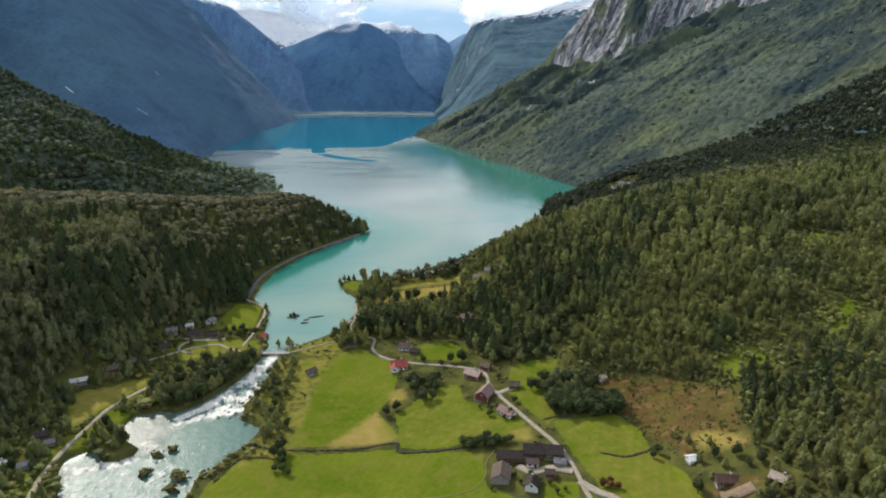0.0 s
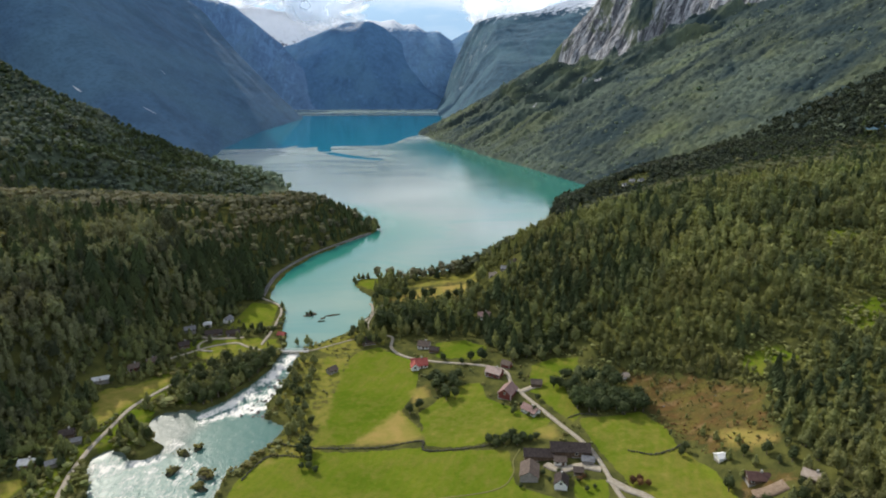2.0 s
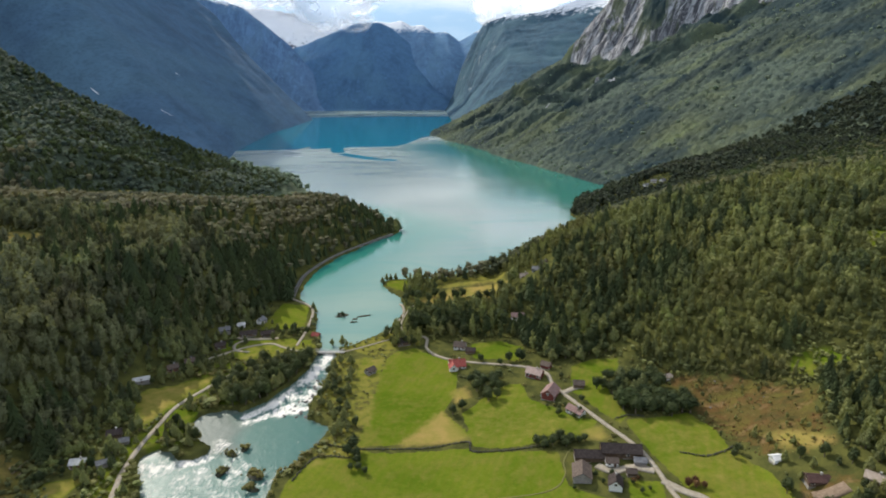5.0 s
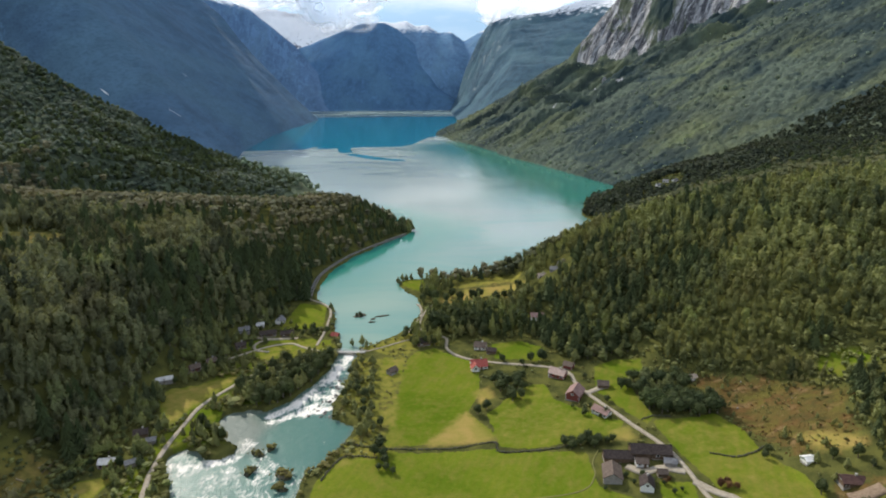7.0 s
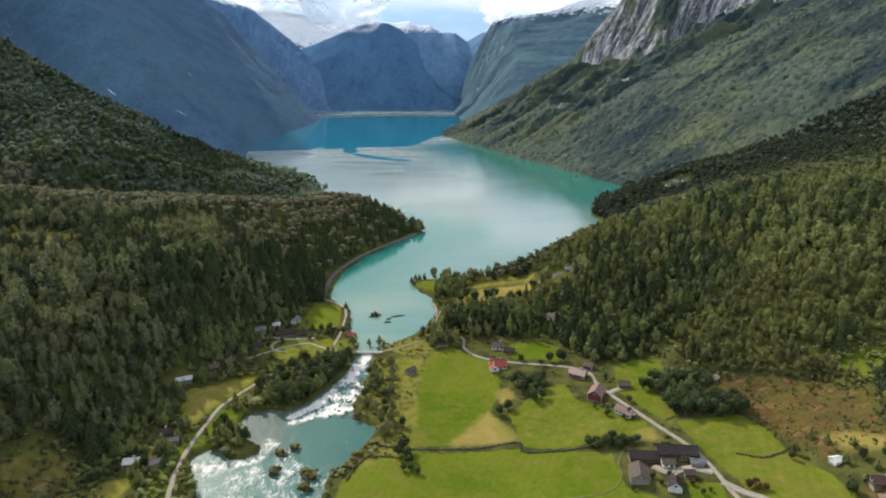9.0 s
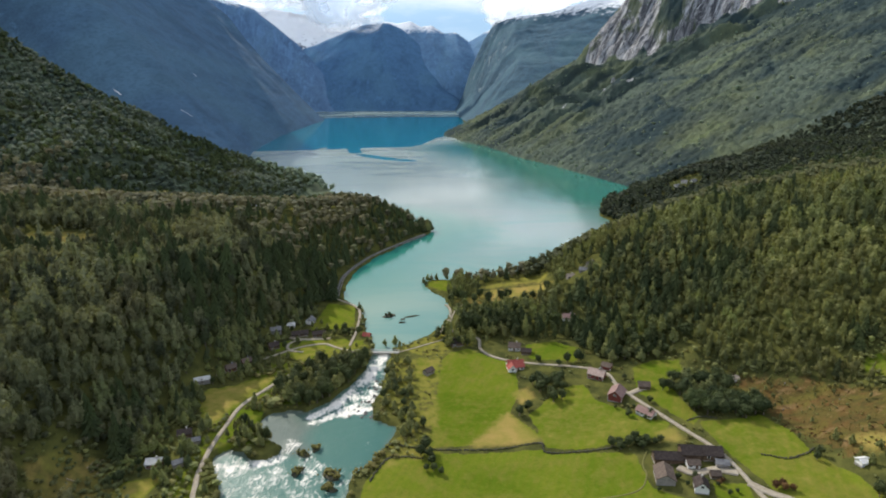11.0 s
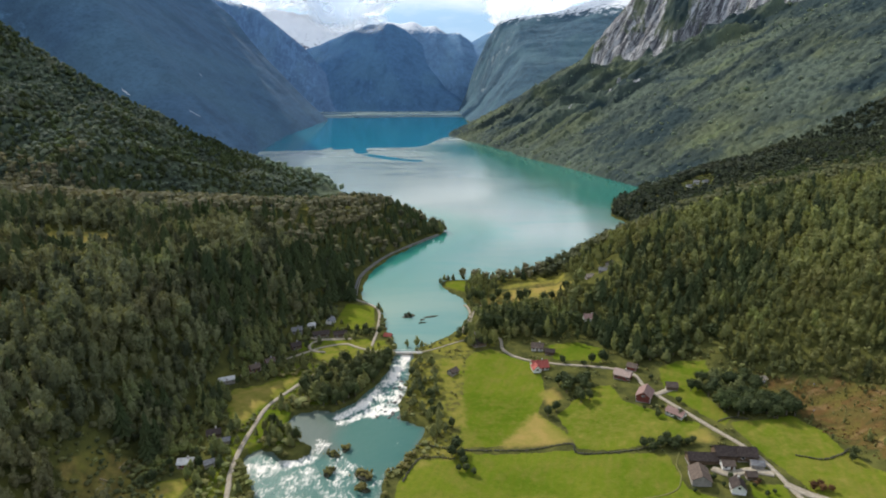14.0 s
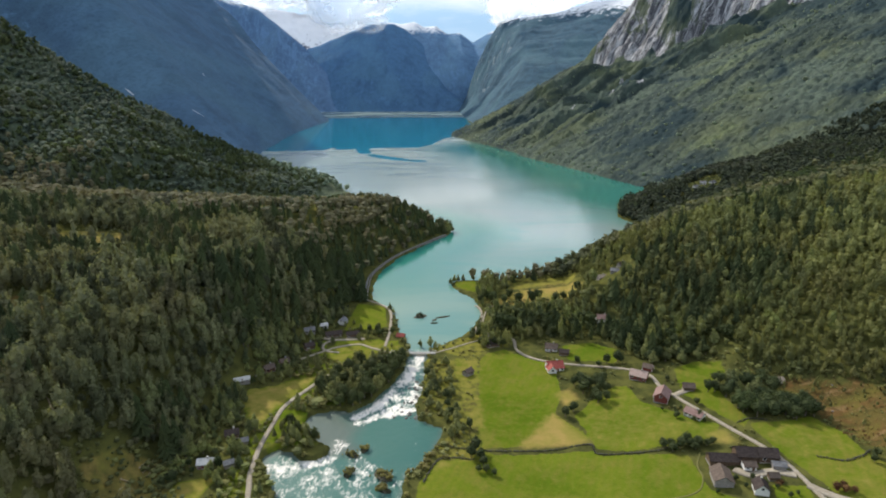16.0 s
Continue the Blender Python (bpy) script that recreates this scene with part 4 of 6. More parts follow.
edge = (x > -62) | (x < np.interp(y, *zip(*FOOT_LEFT)) + 8)
x, y, z = x[open_sea & edge], y[open_sea & edge], z[open_sea & edge]
firs = grain(x, y, 55, 3, 72) + rng.normal(0, 0.22, x.size) > 0.36
# dark spruces are added on the scarp, standing in for its shade
on_face = (y > 365) & (np.abs(np.interp(y, *zip(*FOOT_LEFT)) - x - 18) < 24)
firs |= on_face & (rng.random(x.size) < 0.75)
tall = np.clip(rng.lognormal(2.46, 0.26, x.size), 6, 19) * (1 + 0.15 * grain(x, y, 40, 2, 73)) * np.where(x > -70, 0.88 - 0.20 * smooth(310, 230, y), 1.0)
shady = ~firs & (rng.random(x.size) < 0.85 * smooth(24, 2, along(x, y, [(-52, 352), (-20, 342), (10, 324), (34, 300), (60, 294)])[0]))
right = x > -70
for side, word, leaf, wide in ((right, "hillside", LEAF, 0.60), (~right, "river_slope", RIVER_LEAF, 0.64)):
    m = side & ~firs & ~shady
    close = m & (np.hypot(x + 38, y) < 335)
    forest(word + "_near_woods", "mixed green birch and alder wood at the foot of the slope", LEAFY_NEAR, x[close], y[close], z[close], tall[close], leaf, wide)
    m &= ~close
    forest(word + "_woods", "mixed green birch and alder wood on the slope", LEAFY, x[m], y[m], z[m], tall[m], leaf, wide)
    m = side & firs
    forest(word + "_firs", "dark green spruces standing among the broadleaf trees", SPIRES, x[m], y[m], z[m], tall[m] * 1.08, NEEDLE, 1.3)
forest("lakeside_woods", "dark rounded broadleaf trees between the lake and the farms", LEAFY, x[shady], y[shady], z[shady], tall[shady], DARK_LEAF, 0.85)
x, y = scatter(-760, 820, 440, 1040, 5.6)
sees = (np.abs(x + 38) < 0.80 * y + 70) & ((y < 900) | (x > 0))
x, y = x[sees], y[sees]
z, wet = land(x, y)
m = (wet > 3.0) & wooded(x, y) & (rng.random(x.size) > 0.08 + 0.4 * smooth(0.3, 0.6, grain(x, y, 60, 3, 74)))
m &= (x < 0) | (y < 840) | (near_land(x, y)[0] > right_mountain(x, y) - 1)
x, y, z = x[m], y[m], z[m]
# more spruces are added on the ridge, to darken it like cloud shadow
firs = grain(x, y, 80, 3, 75) + rng.normal(0, 0.38, x.size) > np.where((x > 100) & (y > 540), 0.25 - 0.85 * smooth(540, 640, y), 0.25)
# here too added spruces take the place of shade on the face
on_face = (y < 640) & (np.abs(np.interp(y, *zip(*FOOT_LEFT)) - x - 18) < 24)
firs |= on_face & (rng.random(x.size) < 0.75)
tall = rng.uniform(7.5, 12, x.size)
hill = (x < -200) & (y > 600 - 0.25 * np.clip(-x - 250, 0, 400) + 20 * rng.normal(0, 1, x.size))
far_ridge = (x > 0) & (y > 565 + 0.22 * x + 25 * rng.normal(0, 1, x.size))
for side, word, leaf in (((x > 0) & ~far_ridge, "ridge", RIDGE_LEAF), (far_ridge, "far_ridge", RIDGE_SHADE_LEAF), ((x < 0) & ~hill, "headland", HEADLAND_LEAF), (hill, "hill", HILL_LEAF)):
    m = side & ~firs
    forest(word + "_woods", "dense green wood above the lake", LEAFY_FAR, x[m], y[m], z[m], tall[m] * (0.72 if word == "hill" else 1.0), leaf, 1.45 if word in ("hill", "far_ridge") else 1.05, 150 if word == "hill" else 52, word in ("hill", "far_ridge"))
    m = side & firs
    forest(word + "_firs", "dark spruces and trees darkened for shade on the wooded ridge", SPIRES_FAR if word == "headland" else LEAFY_TALL, x[m], y[m], z[m], tall[m] * (0.8 if word == "hill" else 0.95), RIDGE_SHADE_LEAF if word == "far_ridge" else NEEDLE, 1.3 if word in ("ridge", "headland") else 1.65)
x, y = scatter(-1000, 1350, 860, 2180, 9.5)
sees = np.abs(x + 38) < 0.78 * y + 60
x, y = x[sees], y[sees]
z, wet = land(x, y)
m = (z > 0.7) & ((x < -100) | ((bare_rock(x, y) < 0.35) & (on_mountain(x, y)[0] > 4) & (rng.random(x.size) < 0.13 + 0.5 * (z < 12)))) & ((x > -140) | (y < 1100)) & (z < 560 - 120 * rng.random(x.size))
x, y, z = x[m], y[m], z[m]
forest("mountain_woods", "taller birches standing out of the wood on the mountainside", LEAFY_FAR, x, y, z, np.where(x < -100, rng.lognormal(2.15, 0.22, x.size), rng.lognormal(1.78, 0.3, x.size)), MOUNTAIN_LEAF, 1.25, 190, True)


def mesh_of(name, pts, tri, material, smooth_shade=False):
    me = bpy.data.meshes.new(name)
    fill(me, np.asarray(pts, float), np.asarray(tri), smooth_shade)
    me.materials.append(material)
    return me


def limb(a, b, ra, rb, sides=6):
    """A tapered length of wood from a to b."""
    a, b = np.array(a, float), np.array(b, float)
    d = (b - a) / np.linalg.norm(b - a)
    s = np.cross(d, (0.31, 0.95, 0.1))
    s /= np.linalg.norm(s)
    o = np.cross(d, s)
    ring = [math.cos(2 * math.pi * k / sides) * s + math.sin(2 * math.pi * k / sides) * o for k in range(sides)]
    pts = [a + r * ra for r in ring] + [b + r * rb for r in ring]
    tri = []
    for k in range(sides):
        n = (k + 1) % sides
        tri += [(k, n, sides + n), (k, sides + n, sides + k)]
    return np.array(pts), np.array(tri)


def joined(pieces):
    pts, tri, count = [], [], 0
    for p, t in pieces:
        pts.append(p), tri.append(np.asarray(t) + count)
        count += len(p)
    return np.concatenate(pts), np.concatenate(tri)


def tree(kind, label):
    """A single tree one metre high: trunk with limbs, and crown."""
    root = tagged(new(kind), label, "tree", "single trees in the valley")
    wood = [limb((0, 0, -0.02), (0.01, 0.0, 0.4), 0.028, 0.018, 7), limb((0.01, 0, 0.38), (0, 0.01, 0.86), 0.018, 0.004)]
    if kind == "copper_bush":
        crown, material = broadleaf(260, 5, 7, 6), COPPER_LEAF
    elif kind == "spruce_tree":
        p, t = conifer(9, 6)
        crown, material = joined([(p, t)]), NEEDLE
    else:
        for k in range(5):
            q = 1.25 * k + rng.uniform(-0.3, 0.3)
            z0 = 0.25 + 0.07 * k
            wood.append(limb((0, 0, z0), (0.2 * math.cos(q), 0.2 * math.sin(q), z0 + 0.2), 0.012, 0.004, 5))
        crown, material = broadleaf(260, 4, 6, 7, pointed=kind != "round_tree"), LEAF if kind != "round_tree" else DARK_LEAF
    for name, shape, stuff in (("trunk", joined(wood), BARK), ("crown", crown, material)):
        part_ob = new(name, mesh_of(name, *shape, stuff))
        part_ob.parent = root
    return root


def height_at(x, y):
    return float(land(np.array([x]), np.array([y]))[0][0])


BROAD = [tree(*kind) for kind in (("birch_tree", "leafy green birch tree standing in the valley"), ("alder_tree", "grey-green alder tree on the valley floor")) * 2]
ROUND = [tree("round_tree", "dark rounded broadleaf tree beside the fields") for _ in range(3)]
SPRUCE = [tree("spruce_tree", "dark pointed spruce tree in the valley") for _ in range(2)]
COPPER = tree("copper_bush", "copper-leaved bush in the farm garden")
placed = set()


def plant(proto, x, y, tall, wide=1.0, z=None):
    z = height_at(x, y) if z is None else z
    m = pose(x, y, z - 0.1, 0, 0, rng.uniform(0, 360)) @ Matrix.Diagonal((tall * wide, tall * wide, tall, 1))
    if proto.name not in placed:
        placed.add(proto.name)
        proto.matrix_basis = m
        return proto
    return copy_thing(proto, m @ Matrix.Diagonal((*(1 / c for c in proto.scale), 1)))


def thicket(shape, step, kinds, low, high, wide=1.0, keep=1.0, spare=(), shore=1.0):
    """Single trees over an outline."""
    xs, ys = zip(*shape)
    x, y = scatter(min(xs), max(xs), min(ys), max(ys), step)
    wetness = land(x, y)[1]
    m = (inside(x, y, shape) < 0) & off_roads(x, y, 2.6) & (rng.random(x.size) < keep) & (wetness > shore)
    for sx, sy, r in spare:
        m &= np.hypot(x - sx, y - sy) > r
    for px, py in zip(x[m], y[m]):
        plant(kinds[rng.integers(len(kinds))], float(px), float(py), rng.uniform(low, high), wide)


ALDER_BANK = [(-105, 306), (-107, 297), (-112, 278), (-119, 260), (-128, 250), (-138, 253), (-148, 264), (-144, 282), (-137, 295), (-120, 303)]
thicket(ALDER_BANK, 4.0, ROUND + BROAD[:2], 6.5, 11, 1.1, shore=0.8)
thicket([(-93, 304), (-93, 262), (-90, 247), (-80, 242), (-74, 250), (-80, 280), (-82, 300)], 4.2, BROAD + ROUND[:1], 3.5, 7.0, 1.2, 0.62)
thicket([(-82, 250), (-70, 252), (-68, 226), (-78, 222), (-82, 232)], 5.0, BROAD + ROUND, 4, 8.0, 1.15, 0.5)
thicket([(41, 254), (48, 244), (60, 243), (74, 246), (73, 258), (62, 267), (51, 262)], 4.4, ROUND + BROAD[:1], 5.5, 8.8, 1.3, 0.9)
thicket([(47, 233), (51, 226), (60, 223), (77, 226), (78, 238), (62, 242), (50, 243)], 4.2, ROUND, 7, 9.6, 1.35)
thicket([(-18, 272), (-6, 276), (0, 268), (-4, 252), (-12, 252), (-16, 262)], 4.8, ROUND, 6, 9, 1.3)
thicket([(7, 210.5), (29, 209), (29, 215), (8, 216.5)], 2.7, ROUND, 3.6, 5.2, 1.5)
thicket([(-160, 236), (-151, 240), (-147, 233), (-133, 222), (-134, 217), (-147, 221), (-158, 218)], 3.6, BROAD + ROUND[:1], 4.5, 9.5, 0.8, 0.7, shore=0.4)
thicket([(-158, 214), (-154, 200), (-150, 186), (-158, 186)], 3.6, BROAD, 4, 7.5, 0.7, 0.6)
thicket([(-72, 334), (-58, 330), (-46, 340), (-52, 352), (-64, 350)], 5.2, BROAD + ROUND, 6, 9, 1.1, 0.8)
thicket([(-62, 316), (-46, 320), (-48, 330), (-64, 328)], 5.0, ROUND, 5, 7.5, 1.1, 0.6)
thicket([(-126, 330), (-114, 340), (-118, 352), (-136, 342), (-140, 332)], 5.5, BROAD + ROUND, 4, 7, 1.1, 0.6)
thicket([(-176, 334), (-150, 366), (-158, 396), (-178, 360)], 5.2, BROAD + SPRUCE, 7, 11, 1.0, 0.9)
thicket([(-200, 292), (-184, 300), (-172, 322), (-184, 326)], 4.8, BROAD, 9, 13, 0.95, 0.9)
thicket([(-196, 236), (-182, 236), (-178, 256), (-190, 262)], 5.0, BROAD + SPRUCE, 6, 11, 1.0, 0.8)
thicket([(-178, 268), (-166, 286), (-158, 296), (-168, 300), (-182, 284)], 6.0, BROAD, 5, 8, 1.1, 0.6)
SPARE = PASTURES + HAY + [[(px + dx, py + dy) for dx, dy in ((-6, -6), (6, -6), (6, 6), (-6, 6))] for px, py in
                          ((-190, 276), (-180, 290), (-174, 298), (-165, 319), (-177, 227), (-170, 222), (-180, 206), (-171, 206), (-154, 337), (-142, 337), (-170, 340), (-163, 350), (-152, 357), (-112, 338))]
x, y = scatter(-206, -108, 192, 356, 4.8)
m = (inside(x, y, VILLAGE) < 8) & off_roads(x, y, 2.8) & (along(x, y, LANE)[0] > 5.5) & (inside(x, y, RIVER_SHAPE) > 1.5) & (inside(x, y, LAKE_SHAPE) > 2) & (rng.random(x.size) < np.where(x < -164, 0.92, 0.5))
for s in SPARE:
    m &= inside(x, y, s) > 0.5
for px, py in zip(x[m], y[m]):
    plant(BROAD[int(rng.integers(4))], float(px), float(py), rng.uniform(3.5, 8.0) * (0.7 if px > -140 else 1.2 if px < -168 else 1.0), 0.95)
thicket([(-176, 214), (-164, 216), (-164, 196), (-176, 192)], 5.0, BROAD + SPRUCE, 5, 8, 0.9, 0.55)
thicket([(24, 286), (36, 282), (60, 284), (62, 294), (24, 296)], 5.0, ROUND + BROAD, 6, 9, 1.2, 0.9)
thicket([(84, 204), (96, 196), (92, 184), (104, 178), (96, 206)], 5.5, BROAD + ROUND, 4, 6.5, 1.0, 0.6)
thicket([(86, 182), (92, 178), (112, 184), (130, 172), (132, 140), (104, 140), (90, 156)], 4.0, BROAD + ROUND + BROAD, 3.5, 7.5, 1.0, 0.85, ((98, 173, 4.2), (111, 163, 4.5), (92, 189, 4), (98, 166, 3.6), (103, 166, 3.4), (93, 167, 3.4)))
thicket([(110, 186), (118, 200), (126, 212), (134, 205), (126, 186)], 4.6, BROAD, 4, 8, 0.85, 0.7)
thicket([(76, 268), (92, 264), (110, 248), (124, 226), (116, 222), (98, 246), (80, 258)], 5.2, BROAD, 3, 7, 0.8, 0.45)
x, y = scatter(72, 128, 180, 270, 1.25)
m = (inside(x, y, BARE[0]) < 3) & (grain(0.5 * x - 0.3 * y, 0.5 * x + 0.9 * y, 9, 3, 79) + rng.normal(0, 0.14, x.size) > -0.10)
green = rng.random(x.size) + 0.9 * grain(x, y, 14, 2, 85) > 0.72
rusty = rng.random(x.size) + 0.9 * grain(x, y, 10, 2, 86) > 0.62
for keep, leaf, name, label in ((m & ~green & ~rusty, BUSH, "clearing_scrub", "low olive scrub regrowing in a felled clearing"), (m & rusty & ~green, COPPER_LEAF, "clearing_bracken", "rust-brown bracken in a felled clearing"), (m & green, LEAF, "clearing_saplings", "young green growth in a felled clearing")):
    forest(name, label, LEAFY_FAR, x[keep], y[keep], land(x[keep], y[keep])[0], rng.lognormal(-0.8, 0.5, keep.sum()), leaf, 1.5)
m = (inside(x, y, BARE[0]) < 5) & (inside(x, y, HAY[6]) > 1) & (rng.random(x.size) < 0.03 + 0.20 * smooth(-7, 2, inside(x, y, BARE[0])) * (x + 0.5 * y > 205))
forest("clearing_edge_growth", "thin birch saplings along the edge of a felled clearing", LEAFY, x[m], y[m], land(x[m], y[m])[0], rng.uniform(1.5, 4.2, m.sum()), LEAF, 0.75)
FIELD_BUSHES = [(-104, 372, 2.6, 0), (-101, 371, 3.2, 1), (-102, 374, 2.8, 2), (-26.5, 243, 6.0, 0), (-22, 247, 6.0, 1), (-69, 218, 7.5, 2), (-67, 212, 6.0, 0), (-71, 214, 6.2, 1), (-66, 208, 5.2, 2), (-65, 204, 4.2, 1), (-62, 202, 3.6, 0), (-68, 204, 3.6, 0), (21, 234, 4, 1), (30, 232, 4.5, 2),
                         (33, 243, 4.0, 0), (28, 267, 3.5, 1), (-11, 295, 5.0, 2), (4, 291, 6.5, 0), (10, 291, 8, 1), (-1, 288, 4.5, 2)]
GARDEN_BUSHES = [(-189, 195, 6.5, 1), (-192, 193, 4.5, 0), (36, 186, 2.6, 0), (27, 190, 3.0, 1), (22, 238, 2.6, 1), (27, 230, 2.8, 0), (17, 241, 2.4, 2), (25, 240, 2.6, 0), (31, 229, 2.2, 1),
                         (41, 179, 2.6, 2), (33, 190, 2.8, 0), (39, 184, 2.4, 1), (44, 180, 2.2, 0), (42, 187, 2.0, 2), (29, 186, 2.2, 1), (18, 184, 2.2, 1), (81, 196, 4.0, 2), (84, 199, 4.6, 0)]
for x, y, tall in ((57.6, 180.5, 3.8), (60, 179.2, 3.4), (62.6, 178.6, 3.0), (60.5, 181.5, 3.2), (39.5, 184.5, 2.6), (41.5, 186, 2.2)):
    plant(COPPER, x, y, tall, 1.45)
for x, y, tall, kind in FIELD_BUSHES + GARDEN_BUSHES:
    plant(ROUND[kind], x, y, tall, 1.35, max(0.3, height_at(x, y)))
for x, y, tall, kind in ((-55, 403, 9, 0), (-51, 398, 10, 1), (-43, 396, 8, 2), (-39, 404, 9.5, 0), (-33, 394, 10, 1), (-24, 392, 11, 2), (-19, 396, 10, 0), (-8, 388, 9, 1), (-2, 391, 8, 2), (-60, 396, 8, 2), (8, 394, 9, 0)):
    plant(ROUND[kind], x, y, tall, 1.2)
for x, y, tall in ((-99, 324, 5.5), (-93, 325, 7.5), (-90, 322, 5.0), (-116, 322, 3.5), (-118, 356, 5), (-121, 378, 5), (-124, 384, 6),
                   (-82, 442, 6), (-79, 446, 7), (-76, 449, 6), (-72, 449, 6.5), (-64, 450, 7), (-56, 450, 6), (-48, 451, 8), (-40, 452, 7), (-30, 454, 8), (-20, 458, 9), (-80, 436, 5),
                   (-189, 303, 14), (-184, 307, 13.5), (-181, 300, 12), (-192, 309, 13.5), (-186, 298, 11), (-178, 309, 12), (-86, 612, 13), (-90, 606, 10), (-84, 619, 14), (-93, 620, 14), (-88, 626, 13)):
    plant(BROAD[int(tall * 2) % 4], x, y, tall, 1.0, max(0.4, height_at(x, y)) - 0.12 * tall)
BUILT = [(-24, 288), (-19, 311), (-12, 304), (12, 274), (21, 281), (20, 250), (28, 234), (34, 256), (-71, 287), (-56, 324), (26, 198), (20, 198), (32, 198), (37, 202), (45, 198), (47, 190),
         (21, 190), (31, 180), (41, 181), (37, 192), (92, 189), (98, 173), (109, 163), (15, 347)]
x, y = scatter(-204, 125, 160, 400, 1.9)
m = off_roads(x, y, 2.0) & (land(x, y)[1] > 0.15) & (grain(x, y, 12, 3, 83) + rng.normal(0, 0.2, x.size) > 0.12 - np.where(x > -100, 0.10, 0.5) * np.where(x > -100, smooth(17, 9, inside(x, y, RIVER_SHAPE)), smooth(24, 8, inside(x, y, RIVER_SHAPE))) * (y < 316))
for line in ([(-66, 218), (-34, 218), (-20, 220), (-18, 212), (14, 214), (30, 212)], [(-18, 220), (-30, 247)]):
    m &= along(x, y, line)[0] > 3.5
m &= (x < np.interp(y, *zip(*FOOT_RIGHT)) + 10) & (x > np.interp(y, *zip(*FOOT_LEFT)) - 4)
for s in PASTURES + HAY + BARE + SPARE:
    m &= inside(x, y, s) > 0.6
for bx, by in BUILT + [(sum(q[0] for q in s) / 4, sum(q[1] for q in s) / 4) for s in SPARE[-14:]]:
    m &= (x - bx) ** 2 + (y - by) ** 2 > 56
right_bank = x > np.interp(y, (190, 215, 240, 260, 316), (-112, -107, -102, -104, -99))
m &= ~right_bank | (rng.random(x.size) < 0.7)
m &= inside(x, y, ALDER_BANK) > 0
m &= (x < -163) | (x > -132) | (y < 214) | (y > 250) | (rng.random(x.size) < 0.35)
tall, brown = rng.uniform(0.5, 2.6, x.size) * (1 + 0.8 * smooth(12, 3, inside(x, y, RIVER_SHAPE))) * np.where(right_bank, 0.65, 1.0), rng.random(x.size) + 0.6 * grain(x, y, 18, 2, 84) > 0.5
for keep, leaf, name, label in ((m & brown, BUSH, "valley_scrub", "low brownish bushes and tall weeds on rough ground and river banks"), (m & ~brown, LEAF, "valley_bushes", "low green bushes on rough ground and river banks")):
    forest(name, label, LEAFY_FAR, x[keep], y[keep], land(x[keep], y[keep])[0], tall[keep], leaf, 1.9)
x, y = scatter(-330, 260, 160, 720, 1.9)
m = np.zeros(x.size, bool)
for s in CLEARINGS[2:-1]:
    m |= inside(x, y, s) < 4
m &= rng.random(x.size) < 0.55
forest("glade_scrub", "young yellow-green growth in small forest glades", LEAFY_FAR, x[m], y[m], land(x[m], y[m])[0], rng.uniform(0.8, 3.2, m.sum()), LEAF, 1.5)
x, y = scatter(20, 240, 170, 380, 4.2)
m = wooded(x, y, gap=0.8) & (np.abs(x + 38) < 0.8 * y + 62)
forest("understory", "young trees and bushes under the hillside wood", LEAFY_FAR, x[m], y[m], land(x[m], y[m])[0], rng.uniform(1.5, 4.8, m.sum()), LEAF, 1.2)


x, y = scatter(-330, -150, 170, 420, 4.4)
m = wooded(x, y, gap=0.8) & (np.abs(x + 38) < 0.8 * y + 62) & (x < np.interp(y, *zip(*FOOT_LEFT)) + 6)
forest("slope_understory", "young trees and bushes under the wood on the river slope", LEAFY_FAR, x[m], y[m], land(x[m], y[m])[0], rng.uniform(2.0, 5.5, m.sum()), RIVER_LEAF, 1.1)


# ---- small building kit ----
def part(name, bm, material, parent, label=""):
    me = bpy.data.meshes.new(name)
    bmesh.ops.recalc_face_normals(bm, faces=bm.faces)
    bm.to_mesh(me)
    bm.free()
    me.materials.append(material)
    ob = new(name, me)
    ob.parent = parent
    return tagged(ob, label)


def box(x0, x1, y0, y1, z0, z1, bm=None):
    bm = bm or bmesh.new()
    v = [bm.verts.new((x, y, z)) for z in (z0, z1) for x, y in ((x0, y0), (x1, y0), (x1, y1), (x0, y1))]
    for f in ((3, 2, 1, 0), (4, 5, 6, 7), (0, 1, 5, 4), (1, 2, 6, 5), (2, 3, 7, 6), (3, 0, 4, 7)):
        bm.faces.new([v[k] for k in f])
    return bm


def prism(profile, x0, x1, bm=None):
    """A profile in y and z, drawn out along x."""
    bm = bm or bmesh.new()
    a = [bm.verts.new((x0, y, z)) for y, z in profile]
    b = [bm.verts.new((x1, y, z)) for y, z in profile]
    bm.faces.new(a[::-1])
    bm.faces.new(b)
    for k in range(len(profile)):
        n = (k + 1) % len(profile)
        bm.faces.new((a[k], a[n], b[n], b[k]))
    return bm


RED_WALL = plain("red_boards", (0.15, 0.036, 0.028), (0.21, 0.060, 0.045), 1.2, 0.8)
WHITE_WALL = plain("white_boards", (0.74, 0.73, 0.69), (0.80, 0.80, 0.78), 1.0, 0.7)
BROWN_WALL = plain("brown_boards", (0.10, 0.065, 0.04), (0.17, 0.12, 0.08), 1.3, 0.85)
GREY_WALL = plain("weathered_boards", (0.22, 0.20, 0.18), (0.34, 0.31, 0.28), 1.2, 0.9)
RED_ROOF = plain("red_tiles", (0.27, 0.050, 0.040), (0.40, 0.11, 0.085), 1.5, 0.75, 0.5)
FADED_ROOF = plain("pale_faded_roof", (0.34, 0.24, 0.20), (0.48, 0.37, 0.32), 1.2, 0.8, 0.5)
PINK_ROOF = plain("faded_red_roof", (0.20, 0.120, 0.105), (0.31, 0.205, 0.180), 1.2, 0.8, 0.5)
